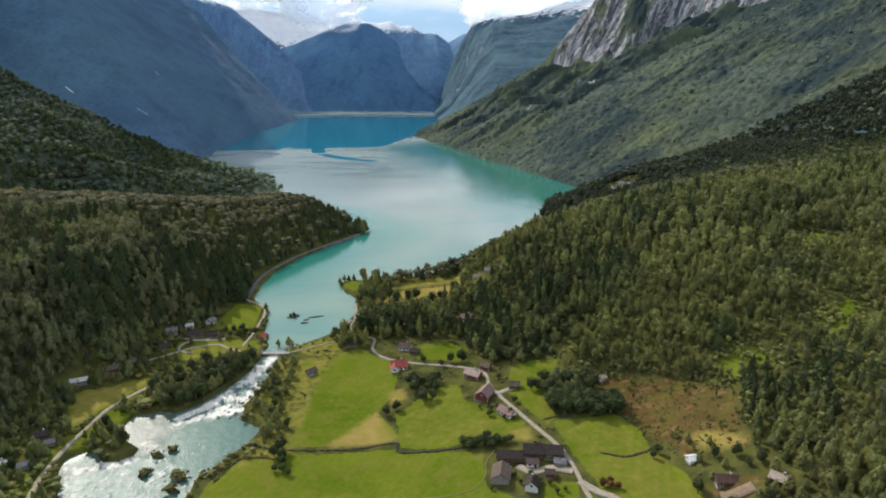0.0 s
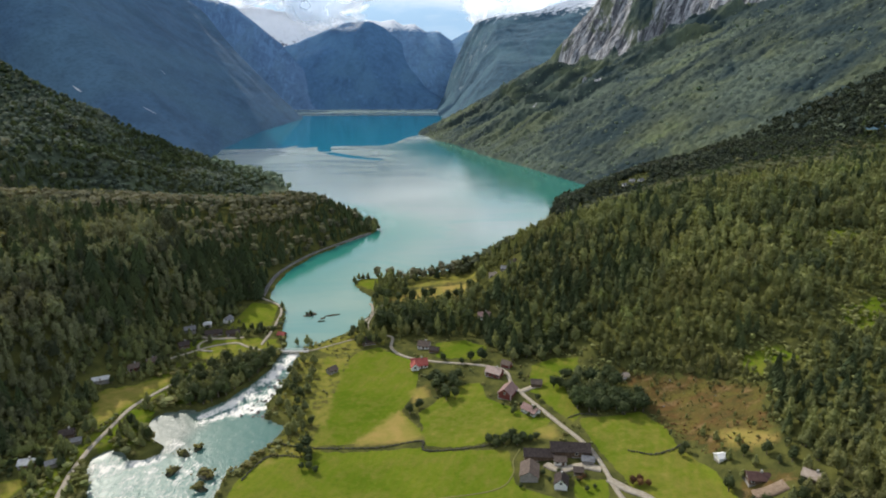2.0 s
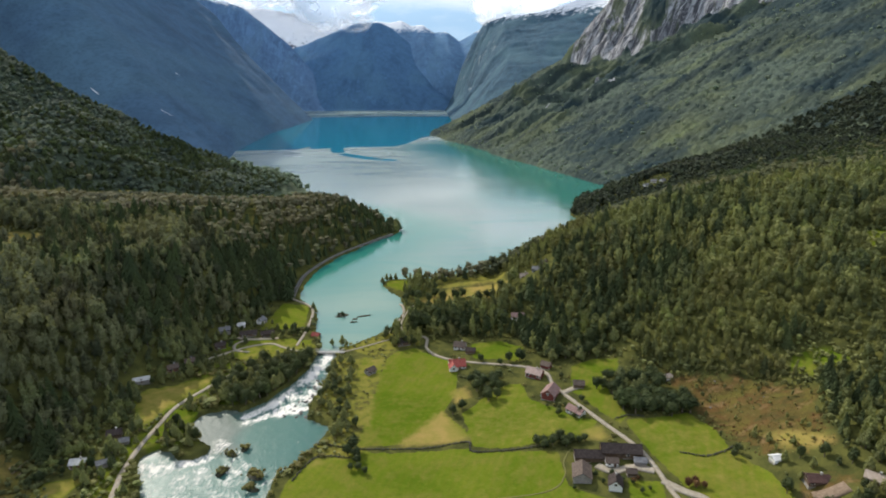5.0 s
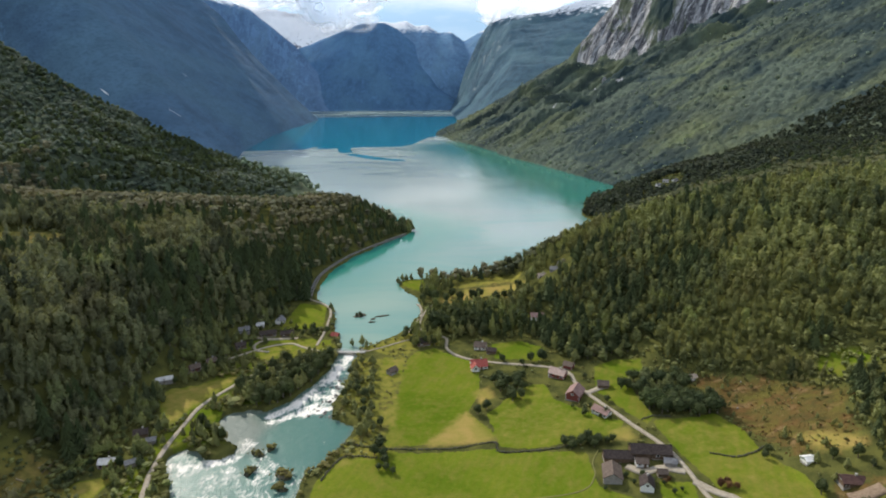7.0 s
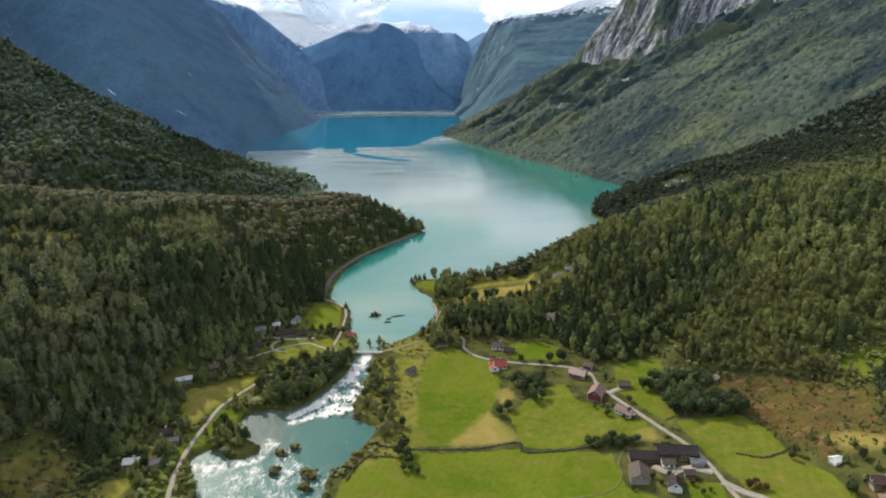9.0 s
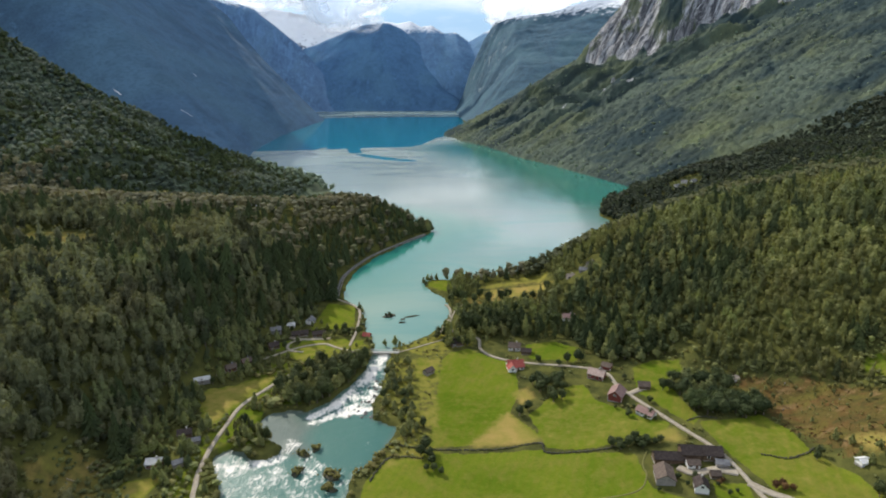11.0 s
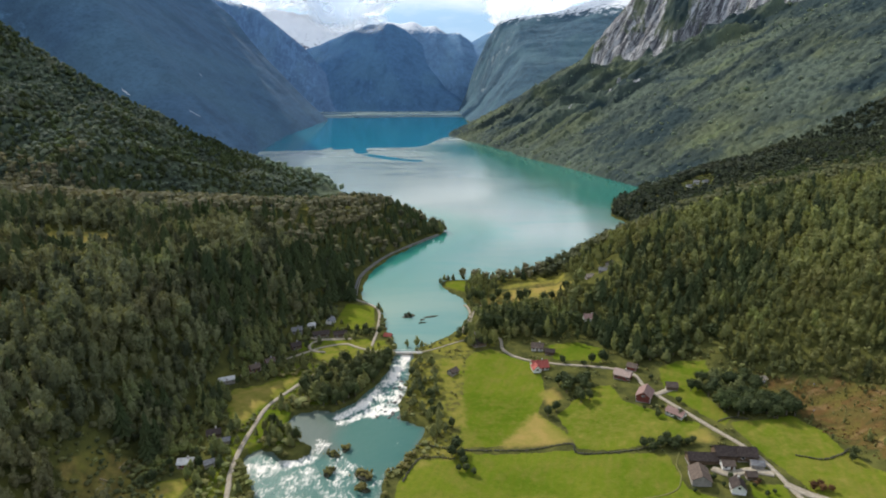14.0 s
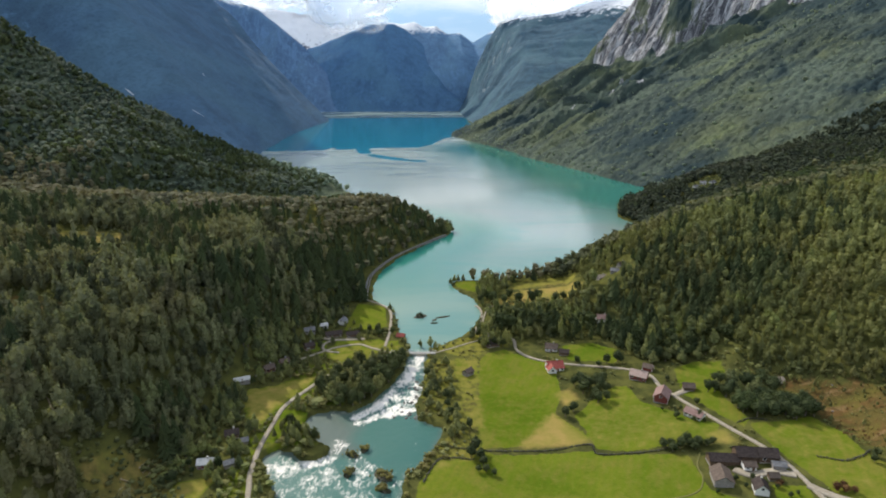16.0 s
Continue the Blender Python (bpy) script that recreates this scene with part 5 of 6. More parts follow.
DARK_ROOF = plain("dark_slate", (0.040, 0.031, 0.028), (0.080, 0.064, 0.058), 1.2, 0.9, 0.5, 0.1)
RUST_ROOF = plain("rusty_roof", (0.075, 0.040, 0.034), (0.125, 0.070, 0.058), 1.2, 0.85, 0.5)
BROWN_ROOF = plain("brown_tiles", (0.085, 0.062, 0.048), (0.155, 0.118, 0.094), 1.2, 0.85, 0.5)
GREY_ROOF = plain("grey_slate", (0.13, 0.13, 0.135), (0.24, 0.24, 0.24), 1.0, 0.7, 0.5)
PALE_ROOF = plain("pale_sheet_roof", (0.42, 0.42, 0.40), (0.62, 0.62, 0.60), 0.8, 0.5, 0.2)
TAN_ROOF = plain("tan_roof", (0.34, 0.27, 0.21), (0.46, 0.38, 0.31), 1.0, 0.85, 0.4)
TRIM = plain("white_trim", (0.70, 0.70, 0.68), (0.80, 0.80, 0.78), 2.0, 0.6)
PANE = plain("window_glass", (0.015, 0.018, 0.022), (0.03, 0.035, 0.04), 1.0, 0.08, 0.0, 0.6)
STONE = plain("foundation_stone", (0.24, 0.23, 0.21), (0.36, 0.34, 0.31), 1.5, 0.95, 0.6)


def building(name, label, x, y, long, wide, wall, rise, turn, wall_mat, roof_mat, windows=3, chimney=True, wing=None, z=None, group="farm buildings"):
    """A gabled wooden building on a stone footing; its ridge runs along its own x."""
    corners = [(x + sx * long / 2 * math.cos(radians(turn)) - sy * wide / 2 * math.sin(radians(turn)), y + sx * long / 2 * math.sin(radians(turn)) + sy * wide / 2 * math.cos(radians(turn)))
               for sx in (-1, 1) for sy in (-1, 1)]
    wall, rise = wall * 0.78, rise * 0.76
    long, wide = long * 0.93, wide * 0.93
    if group != "farm buildings":
        long, wide, wall, rise = long * 0.74, wide * 0.74, wall * 0.9, rise * 0.85
    base = [height_at(*c) for c in corners] + [height_at(x, y)]
    z = sum(base) / 10 + min(base) / 2 + 0.15 if z is None else z
    root = tagged(new(name), label, "shed" if name in ("shed", "hut", "boathouse") else "barn" if name == "barn" else "house", group)
    root.matrix_basis = pose(x, y, z, 0, 0, turn)
    a, b = long / 2, wide / 2
    part("footing", box(-a - 0.05, a + 0.05, -b - 0.05, b + 0.05, min(base) - z - 0.6, 0.25), STONE, root)
    part("wall", prism([(-b, 0.25), (b, 0.25), (b, wall), (0, wall + rise), (-b, wall)], -a, a), wall_mat, root)
    over, thick = 0.45, 0.22
    slope = rise / b
    for side, word in ((-1, "roof_slope"), (1, "roof_slope")):
        edge = (side * (b + over), wall - over * slope)
        part(word, prism([(0, wall + rise + 0.02), edge, (edge[0], edge[1] + thick), (0, wall + rise + thick + 0.02)], -a - over, a + over), roof_mat, root)
    part("ridge_cap", prism([(-0.22, wall + rise + thick - 0.08), (0.22, wall + rise + thick - 0.08), (0, wall + rise + thick + 0.1)], -a - over, a + over), roof_mat, root)
    for end in (-1, 1):
        for side in (-1, 1):
            part("corner_board", box(end * a - 0.09, end * a + 0.09, side * b - 0.09, side * b + 0.09, 0.25, wall - 0.05), TRIM if wall_mat in (RED_WALL, WHITE_WALL) else wall_mat, root)
    if windows:
        step = long / windows
        for side in (-1, 1):
            for k in range(windows):
                wx = -a + step * (k + 0.5)
                if side == -1 and k == windows // 2:
                    part("door", box(wx - 0.48, wx + 0.48, -b - 0.06, -b + 0.03, 0.25, 2.3), BROWN_WALL, root, "plain wooden door")
                    continue
                w = part("window", box(wx - 0.62, wx + 0.62, side * b - 0.05, side * b + 0.05, wall * 0.38, wall * 0.38 + 1.25), TRIM, root, "white-framed window")
                part("pane", box(wx - 0.48, wx + 0.48, side * b - 0.065, side * b + 0.065, wall * 0.38 + 0.12, wall * 0.38 + 1.12), PANE, w)
        for end in (-1, 1):
            w = part("window", box(end * a - 0.05, end * a + 0.05, -0.6, 0.6, wall * 0.9, wall * 0.9 + 1.1), TRIM, root, "white-framed window")
            part("pane", box(end * a - 0.065, end * a + 0.065, -0.47, 0.47, wall * 0.9 + 0.12, wall * 0.9 + 0.98), PANE, w)
    if chimney:
        c = part("chimney", box(long * 0.12, long * 0.12 + 0.6, -0.3, 0.3, wall + rise * 0.7, wall + rise + 0.9), STONE, root, "stone chimney")
        part("chimney_cap", box(long * 0.12 - 0.08, long * 0.12 + 0.68, -0.38, 0.38, wall + rise + 0.9, wall + rise + 1.0), CONCRETE, c)
    if wing:
        wx, out, ww = wing
        top = wall + rise * 0.82
        bm = bmesh.new()
        prof = [(wx - ww / 2, 0.25), (wx + ww / 2, 0.25), (wx + ww / 2, wall), (wx, top), (wx - ww / 2, wall)]
        v0 = [bm.verts.new((px, -b - out, pz)) for px, pz in prof]
        v1 = [bm.verts.new((px, 0, pz)) for px, pz in prof]
        bm.faces.new(v0), bm.faces.new(v1[::-1])
        for k in range(5):
            bm.faces.new((v0[k], v1[k], v1[(k + 1) % 5], v0[(k + 1) % 5]))
        part("wing_wall", bm, wall_mat, root)
        for side in (-1, 1):
            bm = bmesh.new()
            ex = wx + side * (ww / 2 + 0.4)
            ez = wall - 0.4 * (top - wall) / (ww / 2)
            prof = [(wx, top + 0.03), (ex, ez + 0.03), (ex, ez + 0.25), (wx, top + 0.25)]
            v0 = [bm.verts.new((px, -b - out - 0.4, pz)) for px, pz in prof]
            v1 = [bm.verts.new((px, -0.05, pz)) for px, pz in prof]
            bm.faces.new(v0), bm.faces.new(v1[::-1])
            for k in range(4):
                bm.faces.new((v0[k], v1[k], v1[(k + 1) % 4], v0[(k + 1) % 4]))
            part("wing_roof", bm, roof_mat, root)
        w = part("window", box(wx - 0.7, wx + 0.7, -b - out - 0.05, -b - out + 0.05, 1.2, 2.5), TRIM, root, "white-framed window")
        part("pane", box(wx - 0.55, wx + 0.55, -b - out - 0.07, -b - out + 0.07, 1.33, 2.37), PANE, w)
    return root


# farms among the fields
building("farmhouse", "white farmhouse with a bright red tiled roof", -24, 291, 9.0, 7.4, 2.8, 3.2, 8, WHITE_WALL, RED_ROOF, 4, wing=(-2.6, 2.2, 4.2))
building("house", "white house with a brown roof behind the farm", -22, 314, 7.0, 5.6, 2.8, 2.6, -12, WHITE_WALL, BROWN_ROOF)
building("shed", "small dark shed beside the white house", -16, 307, 5.5, 4, 2.4, 1.5, -12, BROWN_WALL, DARK_ROOF, 0, False)
building("house", "red house with a pale faded roof beside the road", 15.5, 271.5, 8.4, 5.6, 3.4, 2.6, -32, RED_WALL, FADED_ROOF, 3)
building("shed", "small red shed standing behind the red house", 22.5, 279.5, 5.0, 4.2, 2.6, 1.8, -32, RED_WALL, BROWN_ROOF, 0, False)
building("barn", "red wooden barn with a faded pinkish roof", 20, 250.5, 9.2, 6.8, 3.8, 3.0, 62, RED_WALL, PINK_ROOF, 3, False)
building("house", "low pale house with a brown roof in a garden", 28.5, 233.5, 8.0, 4.6, 2.6, 1.9, -48, WHITE_WALL, PINK_ROOF, 4)
building("hut", "small dark timber hut by the lane", 34.5, 256.5, 5.2, 4.0, 2.6, 1.8, -8, BROWN_WALL, BROWN_ROOF, 0, False)
building("hut", "grey weathered hut at the meadow's edge", -71, 287, 5.2, 4, 2.5, 1.8, 48, GREY_WALL, BROWN_ROOF, 2, False)
building("cabin", "dark timber cabin under the trees by the lake", -56, 324, 8, 6, 3.0, 2.2, 20, BROWN_WALL, DARK_ROOF, 2)
building("barn", "long dark barn with a slate roof at the farmyard", 27, 201, 12, 5.5, 3.0, 2.2, -3, BROWN_WALL, DARK_ROOF, 0, False)
building("barn", "tall dark-roofed barn in the middle of the farm", 35.8, 202, 8.2, 6.5, 4.0, 2.8, -4, BROWN_WALL, DARK_ROOF, 0, False)
building("barn", "wide barn with a dark roof beside the road", 43.4, 201, 7.4, 6.5, 3.4, 2.6, -6, BROWN_WALL, DARK_ROOF, 2, False)
building("shed", "low grey shed next to the farm road", 45, 195, 4.5, 3.2, 2.2, 1.2, -10, GREY_WALL, GREY_ROOF, 0, False)
building("barn", "old barn with a mossy brown roof", 22, 190.5, 8.6, 7, 3.2, 2.6, 80, GREY_WALL, BROWN_ROOF, 0, False)
building("house", "small white gabled farmhouse with a dark slate roof", 32.5, 183, 5.6, 4.8, 3.2, 2.6, 76, WHITE_WALL, DARK_ROOF, 2)
building("shed", "small brown potting shed in the farm garden", 40, 189, 3.4, 2.6, 2.2, 1.3, -5, BROWN_WALL, BROWN_ROOF, 0, False)
building("shed", "white-walled milk house in the farmyard", 34.5, 196, 4.6, 3.6, 2.6, 1.4, -4, WHITE_WALL, BROWN_ROOF, 2, False)
building("shed", "bright white shed at the edge of the clearing", 92.5, 188.5, 3.8, 3.4, 2.2, 0.9, 10, WHITE_WALL, TRIM, 0, False)
building("house", "dark brown house with a rusty roof below the clearing", 97.5, 173, 7.4, 5.0, 2.6, 1.8, -6, BROWN_WALL, RUST_ROOF, 3)
building("house", "house with a tan roof among the trees", 110, 164, 6.0, 4.6, 2.6, 1.7, -42, BROWN_WALL, TAN_ROOF, 3)
building("house", "house with a faded pink roof hidden in the wood", 15, 347, 8, 6, 3.4, 2.4, 0, WHITE_WALL, PINK_ROOF, 2)
for px, py, turn, roof in ((24, 391, 10, TAN_ROOF), (32, 388, -20, GREY_ROOF), (38, 393, 30, BROWN_ROOF)):
    building("house", "small pale house in a clearing of the hillside wood", px, py, 7.5, 5.5, 3.0, 2.2, turn, GREY_WALL, roof, 2, group="houses in the hillside wood")
for px, py, turn in ((203, 686, 10), (213, 692, -30), (222, 688, 25)):
    building("house", "white house in a clearing on the wooded ridge", px, py, 9, 6.5, 3.4, 2.4, turn, WHITE_WALL, GREY_ROOF, 2, group="houses on the ridge")
# an added hut, in the place of a small pale patch of rubble
building("hut", "pale hut standing in for a patch of rubble by the clearing", 77, 257, 3.8, 3.2, 2.2, 1.2, 20, WHITE_WALL, TAN_ROOF, 0, False)
# across the river
V = "village buildings"
building("boathouse", "red boathouse standing at the lake outlet", -112, 338, 6.5, 5, 2.8, 2.2, -15, RED_WALL, RED_ROOF, 0, False, group=V)
building("cabin", "white cabin with a pale roof by the wood", -163, 350, 6.5, 5, 2.8, 1.8, 15, WHITE_WALL, PALE_ROOF, 2, False, group=V)
building("house", "white house at the foot of the slope", -152, 357, 7, 6, 3.6, 2.6, 70, WHITE_WALL, GREY_ROOF, 2, group=V)
building("lodge", "long low lodge with a dark roof", -154, 337, 14, 6.5, 2.8, 2.0, 18, BROWN_WALL, DARK_ROOF, 4, False, group=V)
building("lodge", "long low lodge with a dark slate roof", -142, 337, 11, 6, 2.8, 2.0, 18, BROWN_WALL, DARK_ROOF, 3, False, group=V)
building("house", "grey-green house beside the village road", -170, 340, 9, 6.5, 3.0, 2.2, 25, GREY_WALL, GREY_ROOF, 3, group=V)
building("house", "house with a long pale sheet roof", -190, 276, 11, 6.0, 2.2, 1.5, 25, GREY_WALL, PALE_ROOF, 3, False, group=V)
building("house", "red wooden house by the village road", -180, 290, 7.5, 5.5, 3.4, 2.4, 40, RED_WALL, BROWN_ROOF, 2, group=V)
building("house", "red house with white corners by the road", -174, 298, 7, 5.5, 3.2, 2.2, 40, RED_WALL, BROWN_ROOF, 2, group=V)
building("house", "dark house where the village road bends", -165, 319, 8, 6, 3.2, 2.2, 35, BROWN_WALL, DARK_ROOF, 2, group=V)
building("house", "dark cottage beside the gravel lane", -177, 227, 8, 6, 3.0, 2.2, 20, BROWN_WALL, DARK_ROOF, 2, group=V)
building("shed", "small grey shed beside the lane", -170, 222, 5, 4, 2.4, 1.4, 20, GREY_WALL, GREY_ROOF, 0, False, group=V)
building("house", "red-brown house with a white sheet roof", -180, 206, 8.5, 6, 3.0, 1.9, 8, RED_WALL, PALE_ROOF, 3, group=V)
building("shed", "grey shed with a pale grey roof", -170.5, 206, 5.5, 4.5, 2.6, 1.4, 30, GREY_WALL, GREY_ROOF, 0, False, group=V)
for px, py, turn in ((-250, 566, 20), (-259, 570, 60), (-243, 573, 10)):
    building("house", "small white house in a forest clearing", px, py, 8, 6.5, 3.6, 2.4, turn, WHITE_WALL, GREY_ROOF, 2, group="houses in the forest clearing")


# trees that half hide the houses across the river
for s in SPARE[-14:-1]:
    px, py = sum(q[0] for q in s) / 4, sum(q[1] for q in s) / 4
    for k in range(0 if px > -160 and py < 345 else 4):
        qx, qy = px + (-6.5, -2.5, 2.5, 6.5)[k] + rng.uniform(-1, 1), py - (1.0, 5.2, 5.6, 0.5)[k] - rng.uniform(0, 1.2)
        if off_roads(np.array([qx]), np.array([qy]), 1.8)[0]:
            plant((BROAD + ROUND)[int(rng.integers(7))], qx, qy, rng.uniform(2.8, 5.2) * (1.3 if k in (0, 3) else 0.9), 1.0)


# ---- roads, bridge, walls ----
def curve(line, step=1.6):
    """A smooth line through the given places."""
    p = [Vector((*q[:2], 0)) for q in line]
    p = [2 * p[0] - p[1]] + p + [2 * p[-1] - p[-2]]
    out = []
    for k in range(1, len(p) - 2):
        n = max(2, int((p[k + 1] - p[k]).length / step))
        for j in range(n):
            t = j / n
            out.append(0.5 * (2 * p[k] + (p[k + 1] - p[k - 1]) * t + (2 * p[k - 1] - 5 * p[k] + 4 * p[k + 1] - p[k + 2]) * t * t + (3 * p[k] - p[k - 1] - 3 * p[k + 1] + p[k + 2]) * t ** 3))
    return np.array([(q.x, q.y) for q in out + [p[-2]]])


def strip(name, label, line, wide, material, lift=0.22, thick=0.5, top=None, category="road", kind="structure"):
    """A slightly cambered band laid along a line on the land."""
    c = curve(line)
    d = np.gradient(c, axis=0)
    d /= np.linalg.norm(d, axis=1)[:, None]
    side = np.stack([-d[:, 1], d[:, 0]], 1)
    offs = np.array([-0.5, -0.5, -0.17, 0.17, 0.5, 0.5]) * wide
    wob = 1 + 0.10 * grain(c[:, 0], c[:, 1], 9, 2, 81)
    p = c[:, None] + side[:, None] * offs[None, :, None] * wob[:, None, None]
    z = land(p[..., 0], p[..., 1])[0].max(1)
    k = np.ones(5) / 5
    z = np.maximum(z, np.convolve(np.pad(z, 2, "edge"), k, "valid"))
    zz = np.repeat(z[:, None], 6, 1) + lift + np.array([-thick, 0, 0.06, 0.06, 0, -thick])
    if top is not None:
        zz = np.maximum(zz, top + np.array([-thick, 0, 0.06, 0.06, 0, -thick]))
    return tagged(sheet(name, p[..., 0], p[..., 1], zz, material), label, category, kind=kind)


strip("road_farm", "pale gravel road winding past the farms", ROAD, 1.9, GRAVEL)
strip("road_lane", "pale gravel lane along the river", LANE, 2.2, GRAVEL)
strip("road_village", "narrow paved road through the village", VILLAGE_ROAD, 1.7, GRAVEL)
strip("road_landing", "pale gravel road beside the boathouse", SHORE_ROAD[:4], 1.7, GRAVEL, top=1.2)
strip("road_shore", "narrow worn grey asphalt road along the lake shore", SHORE_ROAD[3:], 1.5, plain("worn_asphalt", (0.13, 0.13, 0.128), (0.20, 0.198, 0.19)), top=1.5)
strip("road_path", "gravel path from the bridge to the shore fields", FAR_LANE, 1.0, GRAVEL)
strip("road_drive", "short gravel drive to the hut", DRIVE, 3.0, GRAVEL)
strip("road_yard", "gravel farm drive", FARM_DRIVE, 3.4, GRAVEL)
strip("farmyard", "worn gravel farmyard between the barns", [(29, 196), (34, 192), (42, 193), (49, 190)], 3.6, GRAVEL, category="yard")
strip("yard", "bare earth yard below the clearing", [(93, 167), (98, 166), (103, 166)], 4.5, plain("yard_soil", (0.16, 0.11, 0.07), (0.27, 0.20, 0.14)), category="yard")
strip("road_track", "worn farm track across the meadow", [(21, 208), (17, 200), (16, 192), (8, 184), (-20, 182)], 0.6, plain("track_soil", (0.12, 0.125, 0.03), (0.17, 0.155, 0.045)), 0.06)
strip("road_loop", "sandy drive curving up to the lodges", [(-146, 313.5), (-154, 315.5), (-157.5, 321), (-156.5, 327), (-151, 331)], 1.7, GRAVEL)
strip("lodge_yard", "pale gravel yard in front of the lodges", [(-160, 334), (-152, 331.5), (-142, 332), (-134, 333)], 2.6, GRAVEL, category="yard")
strip("beach", "pale stony beach at the lake", [(-66, 342), (-63, 357), (-60, 372), (-61, 386), (-66, 400)], 1.6, GRAVEL, 0.1, category="beach")


def stone_wall(label, line, wide=0.6, high=0.6):
    """A low dry wall of rough stones along a field."""
    c = curve(line, 0.9)
    pts, tri, count = [], [], 0
    z = land(c[:, 0], c[:, 1])[0]
    for (px, py), pz in zip(c, z):
        for level in range(2):
            p, t = ball(3, 5)
            p = p * rng.uniform(0.75, 1.15, p.shape) * (0.62, wide * 0.6, high * 0.36)
            p = p @ np.array(Matrix.Rotation(rng.uniform(0, 6.3), 3, "Z"))
            pts.append(p + (px + rng.normal(0, 0.15), py + rng.normal(0, 0.15), pz + high * (0.22 + 0.45 * level)))
            tri.append(t + count)
            count += len(p)
    ob = new("field_wall", mesh_of("field_wall", np.concatenate(pts), np.concatenate(tri), MOSS_STONE))
    return tagged(ob, label, "stone wall", "field walls")


MOSS_STONE = plain("mossy_stone", (0.035, 0.040, 0.020), (0.095, 0.090, 0.065), 0.8, 0.95, 0.7)
stone_wall("low mossy stone wall between two meadows", [(-66, 218), (-50, 218), (-34, 218.5), (-20, 220), (-18.5, 213), (-5, 211.5), (7, 212), (14, 215)])
stone_wall("low mossy stone wall beside the river meadow", [(-90, 197), (-88, 204), (-84, 212), (-78, 213), (-70, 212)])
stone_wall("short mossy stone wall near the big trees", [(44, 226), (50, 228), (56, 226)])
stone_wall("mossy stone wall along the slope", [(62, 199), (70, 196.5), (78, 199), (84, 203)])
stone_wall("short stone wall running down to the river", [(-86, 222), (-80, 221), (-73, 219)])

bridge = tagged(new("footbridge"), "narrow concrete bridge with rails over the river", "bridge")
bridge.matrix_basis = pose(-102.5, 313, 1.15)
part("deck", box(-13, 13, -1.3, 1.3, 0, 0.3), CONCRETE, bridge)
for side in (-1, 1):
    part("girder", box(-12.5, 12.5, side * 0.9 - 0.15, side * 0.9 + 0.15, -0.5, 0), CONCRETE, bridge)
    part("handrail", box(-13, 13, side * 1.22 - 0.05, side * 1.22 + 0.05, 1.25, 1.35), TRIM, bridge)
    for k in range(14):
        part("post", box(-13 + 2 * k - 0.05, -13 + 2 * k + 0.05, side * 1.22 - 0.05, side * 1.22 + 0.05, 0.3, 1.25), TRIM, bridge)
for px in (-8.5, 9.0):
    part("pier", box(px - 0.5, px + 0.5, -1.2, 1.2, -3.6, -0.5), CONCRETE, bridge)

# wall that holds the shore road
c = curve(SHORE_ROAD[3:], 2.0)
d = np.gradient(c, axis=0)
d /= np.linalg.norm(d, axis=1)[:, None]
c = c + np.stack([d[:, 1], -d[:, 0]], 1) * 1.7
px = np.stack([c[:, 0], c[:, 0] + 0.5 * d[:, 1], c[:, 0] + 0.9 * d[:, 1], c[:, 0]], 1)
py = np.stack([c[:, 1], c[:, 1] - 0.5 * d[:, 0], c[:, 1] - 0.9 * d[:, 0], c[:, 1]], 1)
tagged(sheet("shore_wall", px, py, np.tile((2.0, 2.0, -1.5, -1.5), (len(c), 1)), ROCK, smooth_shade=False), "grey stone wall holding the shore road", "wall", kind="structure")


# ---- islets and river rocks ----
def rock(x, y, wide, deep, high, z=0.0, label="grey boulder lying in the river", name="boulder", turn=None):
    p, t = ball(6, 9)
    p = p * (1 + 0.22 * rng.normal(0, 1, (len(p), 1)).clip(-1.5, 1.5))
    me = mesh_of(name, p * (wide / 2, deep / 2, high), t, ROCK)
    ob = new(name, me)
    ob.matrix_basis = pose(x, y, z, 0, 0, rng.uniform(0, 360) if turn is None else turn)
    return tagged(ob, label, "rock", "rocks in the water")


rock(-102, 372.5, 9, 7, 1.2, -0.2, "low grassy rock islet in the lake", "islet", 10).data.materials[0] = MOSS_STONE
rock(-92, 361, 6.5, 2.6, 0.7, -0.1, "bare flat rock islet in the lake", "islet", 10).data.materials[0] = MOSS_STONE
rock(-92, 366.5, 4.5, 2.5, 0.7, -0.1, "bare flat rock islet in the lake", "islet", 30).data.materials[0] = MOSS_STONE
rock(-86.5, 371.5, 9, 2.6, 0.8, -0.1, "long flat rock islet in the lake", "islet", 22).data.materials[0] = MOSS_STONE
for x, y, w, d, h in ((-122, 217, 8, 4, 1.6), (-117, 221, 5, 4, 1.6), (-121, 205, 7, 5, 1.7), (-107, 203, 9, 6, 1.7), (-106, 195, 7, 5, 1.5)):
    rock(x, y, w * 1.0, d * 0.8, h * 0.8, -1.15, "mossy rock islet among the rapids", "islet").data.materials[0] = MOSS_STONE
ix, iy = [], []
for x, y, w in ((-122, 217, 3.2), (-117, 221.5, 2.4), (-121, 205, 3.0), (-108, 204, 3.4), (-105, 202, 3.0), (-106, 195, 2.8)):
    n = int(9 * w)
    ix += list(x + rng.normal(0, 0.42, n) * w)
    iy += list(y + rng.normal(0, 0.36, n) * w)
ix, iy = np.array(ix), np.array(iy)
forest("islet_scrub", "low olive and brown bushes on the river islets", LEAFY_FAR, ix, iy, np.full(len(ix), -0.4), rng.uniform(0.6, 2.4, len(ix)), BUSH, 1.3)
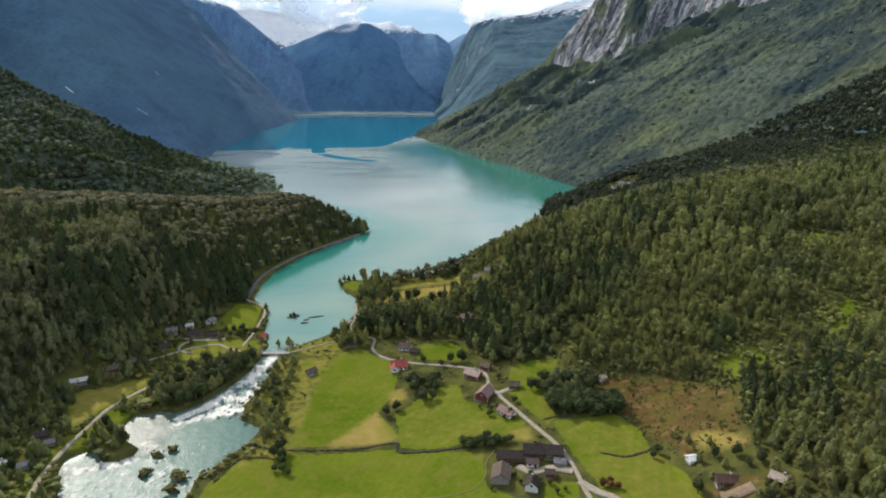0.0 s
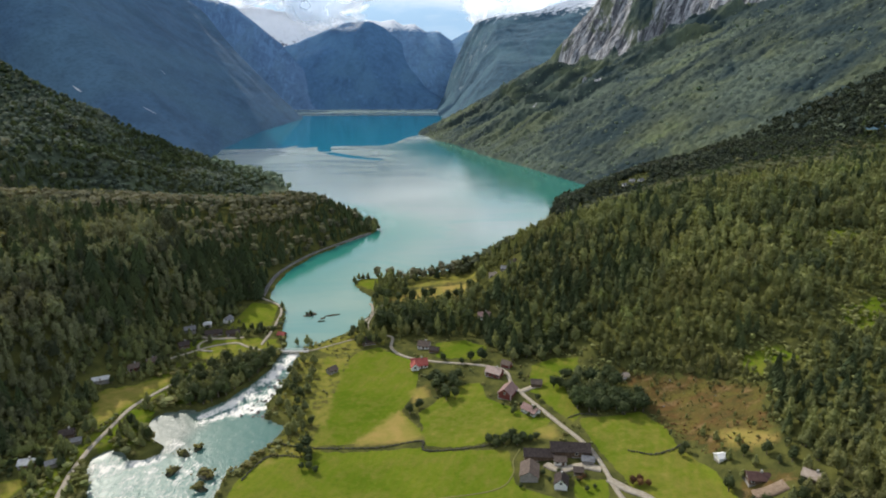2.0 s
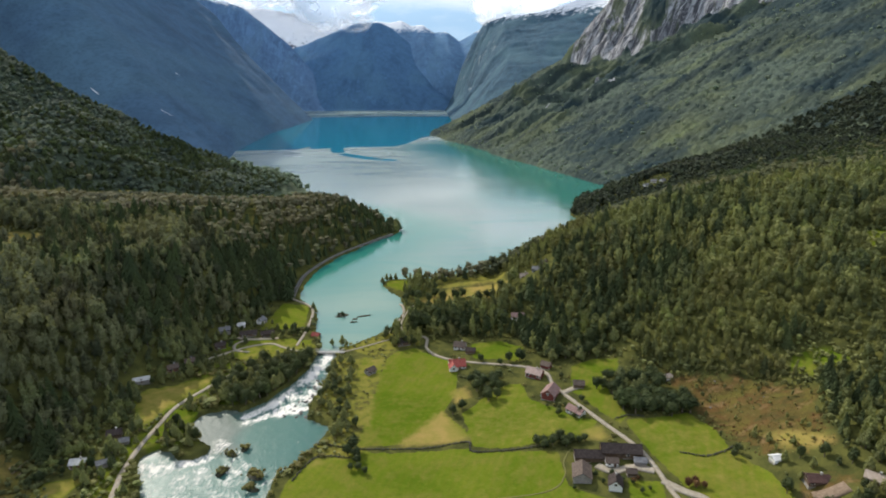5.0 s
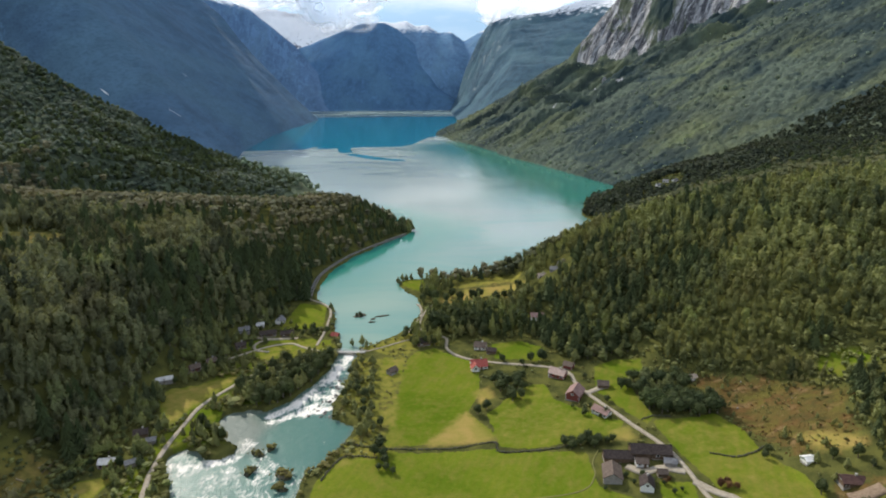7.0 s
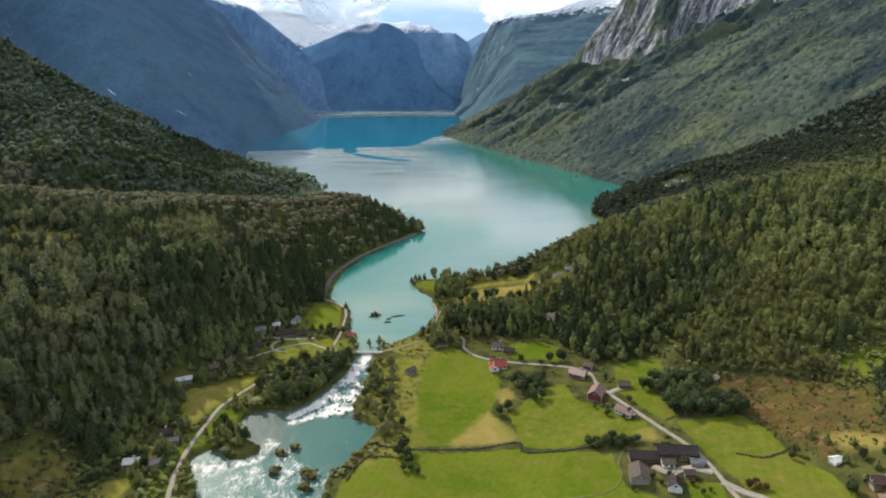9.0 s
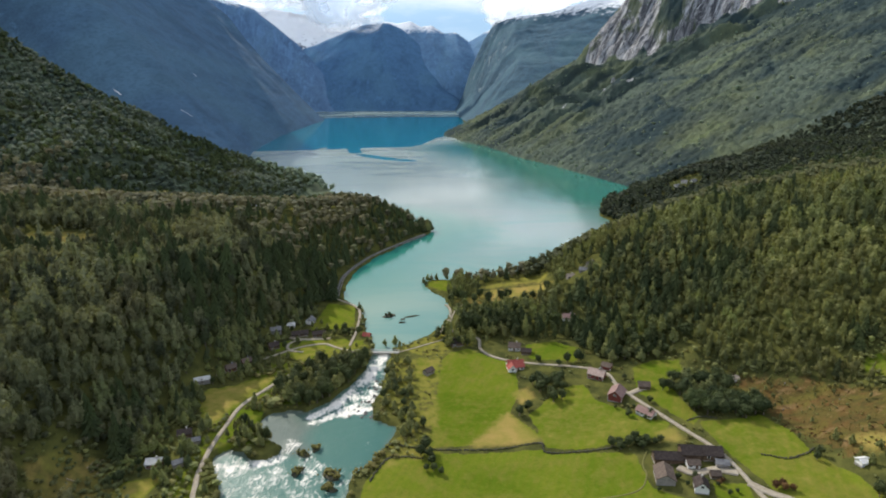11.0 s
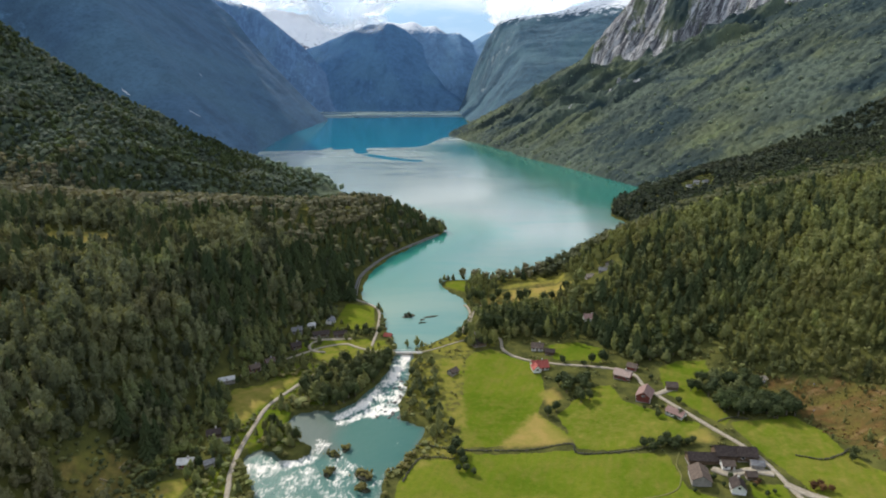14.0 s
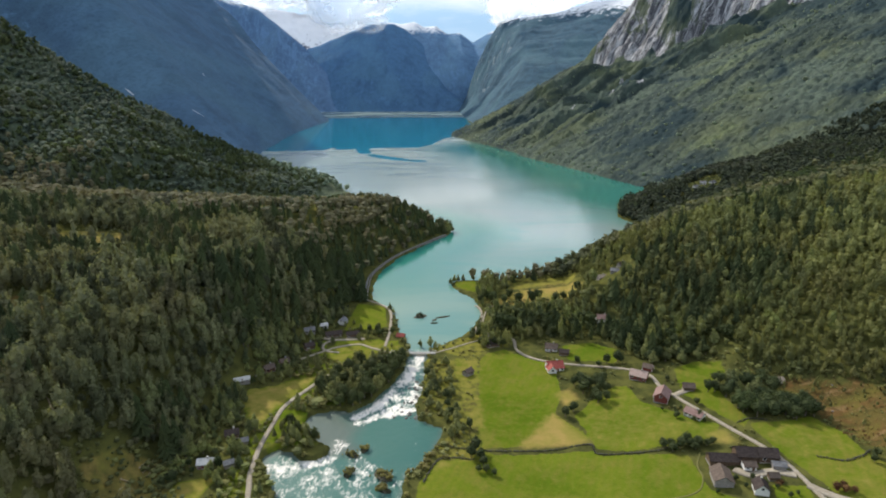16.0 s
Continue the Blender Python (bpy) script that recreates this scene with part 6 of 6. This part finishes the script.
for k in range(30):
    t = rng.random()
    y = 246 + 40 * t * t
    x = np.interp(y, (205, 238, 250, 278, 305), (-104, -104, -103, -99, -97)) + rng.uniform(-4, 6) * (1.3 if y < 250 else 0.7)
    s = rng.uniform(0.8, 2.6)
    if inside(np.array([x]), np.array([y]), RIVER_SHAPE)[0] < 0.5:
        rock(float(x), float(y), s, s * 0.7, s * 0.3, float(np.interp(y, (190, 215, 240, 300, 312), (-1.3, -1.1, -0.85, -0.4, -0.1))) - 0.05)
for k in range(5):
    x, y = rng.uniform(72, 116), rng.uniform(204, 256)
    if inside(np.array([x]), np.array([y]), BARE[0])[0] < 0:
        s = rng.uniform(0.7, 1.9)
        tagged(rock(float(x), float(y), s, s * 0.8, s * 0.4, height_at(x, y), "pale boulder lying in the felled clearing"), group="stones in the clearing")


# ---- felled trunks in the glade by the lane ----
PEELED = plain("peeled_wood", (0.26, 0.20, 0.12), (0.42, 0.34, 0.22), 1.5, 0.9, 0.5)
for x0, y0, x1, y1 in ((-202.5, 198.7, -202.2, 207.2), (-200.7, 198.1, -200.0, 205.4), (-204.2, 199.5, -203.6, 205.5), (-230.8, 195.1, -235.0, 198.6), (-206.3, 190.4, -203.0, 192.5)):
    low = Vector((x0, y0, height_at(x0, y0) + 0.35))
    top = Vector((x1, y1, height_at(x1, y1) + 0.3))
    trunk = new("felled_log", mesh_of("felled_log", *limb((0, 0, 0), tuple(top - low), 0.32, 0.16, 9), PEELED))
    trunk.matrix_basis = pose(*low)
    tagged(trunk, "pale felled trunk lying in the rough glade", "log", "felled logs")


# ---- snow left in gullies of the dark mountain ----
SNOW = plain("old_snow", (0.62, 0.64, 0.67), (0.78, 0.80, 0.83), 0.2, 0.8, 0.3)
for line in ([(-702, 1128), (-694, 1126), (-685, 1124)], [(-610, 1198), (-603, 1207), (-596, 1216)], [(-735, 1560), (-729, 1566)]):
    c = curve(line, 2.0)
    t = np.linspace(0, 1, len(c))
    half = 1.1 * np.sqrt(np.clip(t * (1 - t) * 4, 0.02, 1)) * (1 + 0.4 * grain(c[:, 0], c[:, 1], 6, 2, 95))
    px = np.stack([c[:, 0]] * 3, 1)
    py = np.stack([c[:, 1] - half, c[:, 1], c[:, 1] + half], 1)
    tagged(sheet("snow_streak", px, py, left_mountain(px, py) + np.array([0.2, 0.9, 0.2]), SNOW), "thin streak of old snow in a mountain gully", "snow", "snow streaks")


# ---- clouds round the tops ----
def cloud_material():
    n = Nodes("cloud", 1.0, 0.0)
    tree_, out = n.tree, n.tree.nodes["Material Output"]
    n.bsdf.inputs["Base Color"].default_value = (0.9, 0.9, 0.9, 1)
    soft = n.node("ShaderNodeBsdfTranslucent", Color=(0.66, 0.665, 0.67, 1))
    white = n.node("ShaderNodeAddShader")
    diffuse = n.node("ShaderNodeBsdfDiffuse", Color=(0.52, 0.525, 0.535, 1))
    tree_.links.new(soft.outputs[0], white.inputs[0])
    tree_.links.new(diffuse.outputs[0], white.inputs[1])
    local = n.node("ShaderNodeTexCoord").outputs["Generated"]
    fall = n.node("ShaderNodeTexGradient", Vector=n.node("ShaderNodeMapping", Vector=local, Location=(-1, -1, -1), Scale=(2, 2, 2)).outputs["Vector"])
    fall.gradient_type = "SPHERICAL"
    puff = n.noise(0.0042, 7.0, 0.6, 0.5)
    thick = n.ramp(n.math("ADD", n.math("MULTIPLY", fall.outputs["Fac"], 1.7), n.math("MULTIPLY", n.math("SUBTRACT", puff, 0.5), 2.4)), 0.05, 0.90, 0, 0.97)
    thick = n.math("MULTIPLY", thick, n.ramp(fall.outputs["Fac"], 0.02, 0.28))
    clear = n.node("ShaderNodeBsdfTransparent")
    mixed = n.node("ShaderNodeMixShader", Fac=thick)
    tree_.links.new(clear.outputs[0], mixed.inputs[1])
    tree_.links.new(white.outputs[0], mixed.inputs[2])
    tree_.links.new(mixed.outputs[0], out.inputs["Surface"])
    return n.mat


CLOUD = cloud_material()


def cloud(x, y, z, wide, high, deep, layers=4):
    root = tagged(new("cloud"), "white cloud drifting round the mountain tops", "cloud", "clouds")
    root.matrix_basis = pose(x, y, z)
    for k in range(layers):
        u, w = np.meshgrid(np.linspace(-1, 1, 25), np.linspace(-1, 1, 13))
        bulge = deep * ((k + 0.5) / layers - 0.5) + deep * 0.08 * grain(u * 3 + 7 * k, w * 3, 1.0, 2, 90 + k)
        layer = sheet("cloud_layer", u * wide / 2, bulge, w * high / 2, CLOUD)
        layer.parent = root


cloud(-770, 4110, 690, 800, 440, 120, 4)
cloud(-1300, 4300, 850, 1200, 440, 120, 4)
cloud(540, 4080, 745, 1080, 520, 120, 3)
cloud(260, 4060, 650, 420, 340, 90, 2)
cloud(-2300, 4700, 900, 1600, 500, 120, 2)
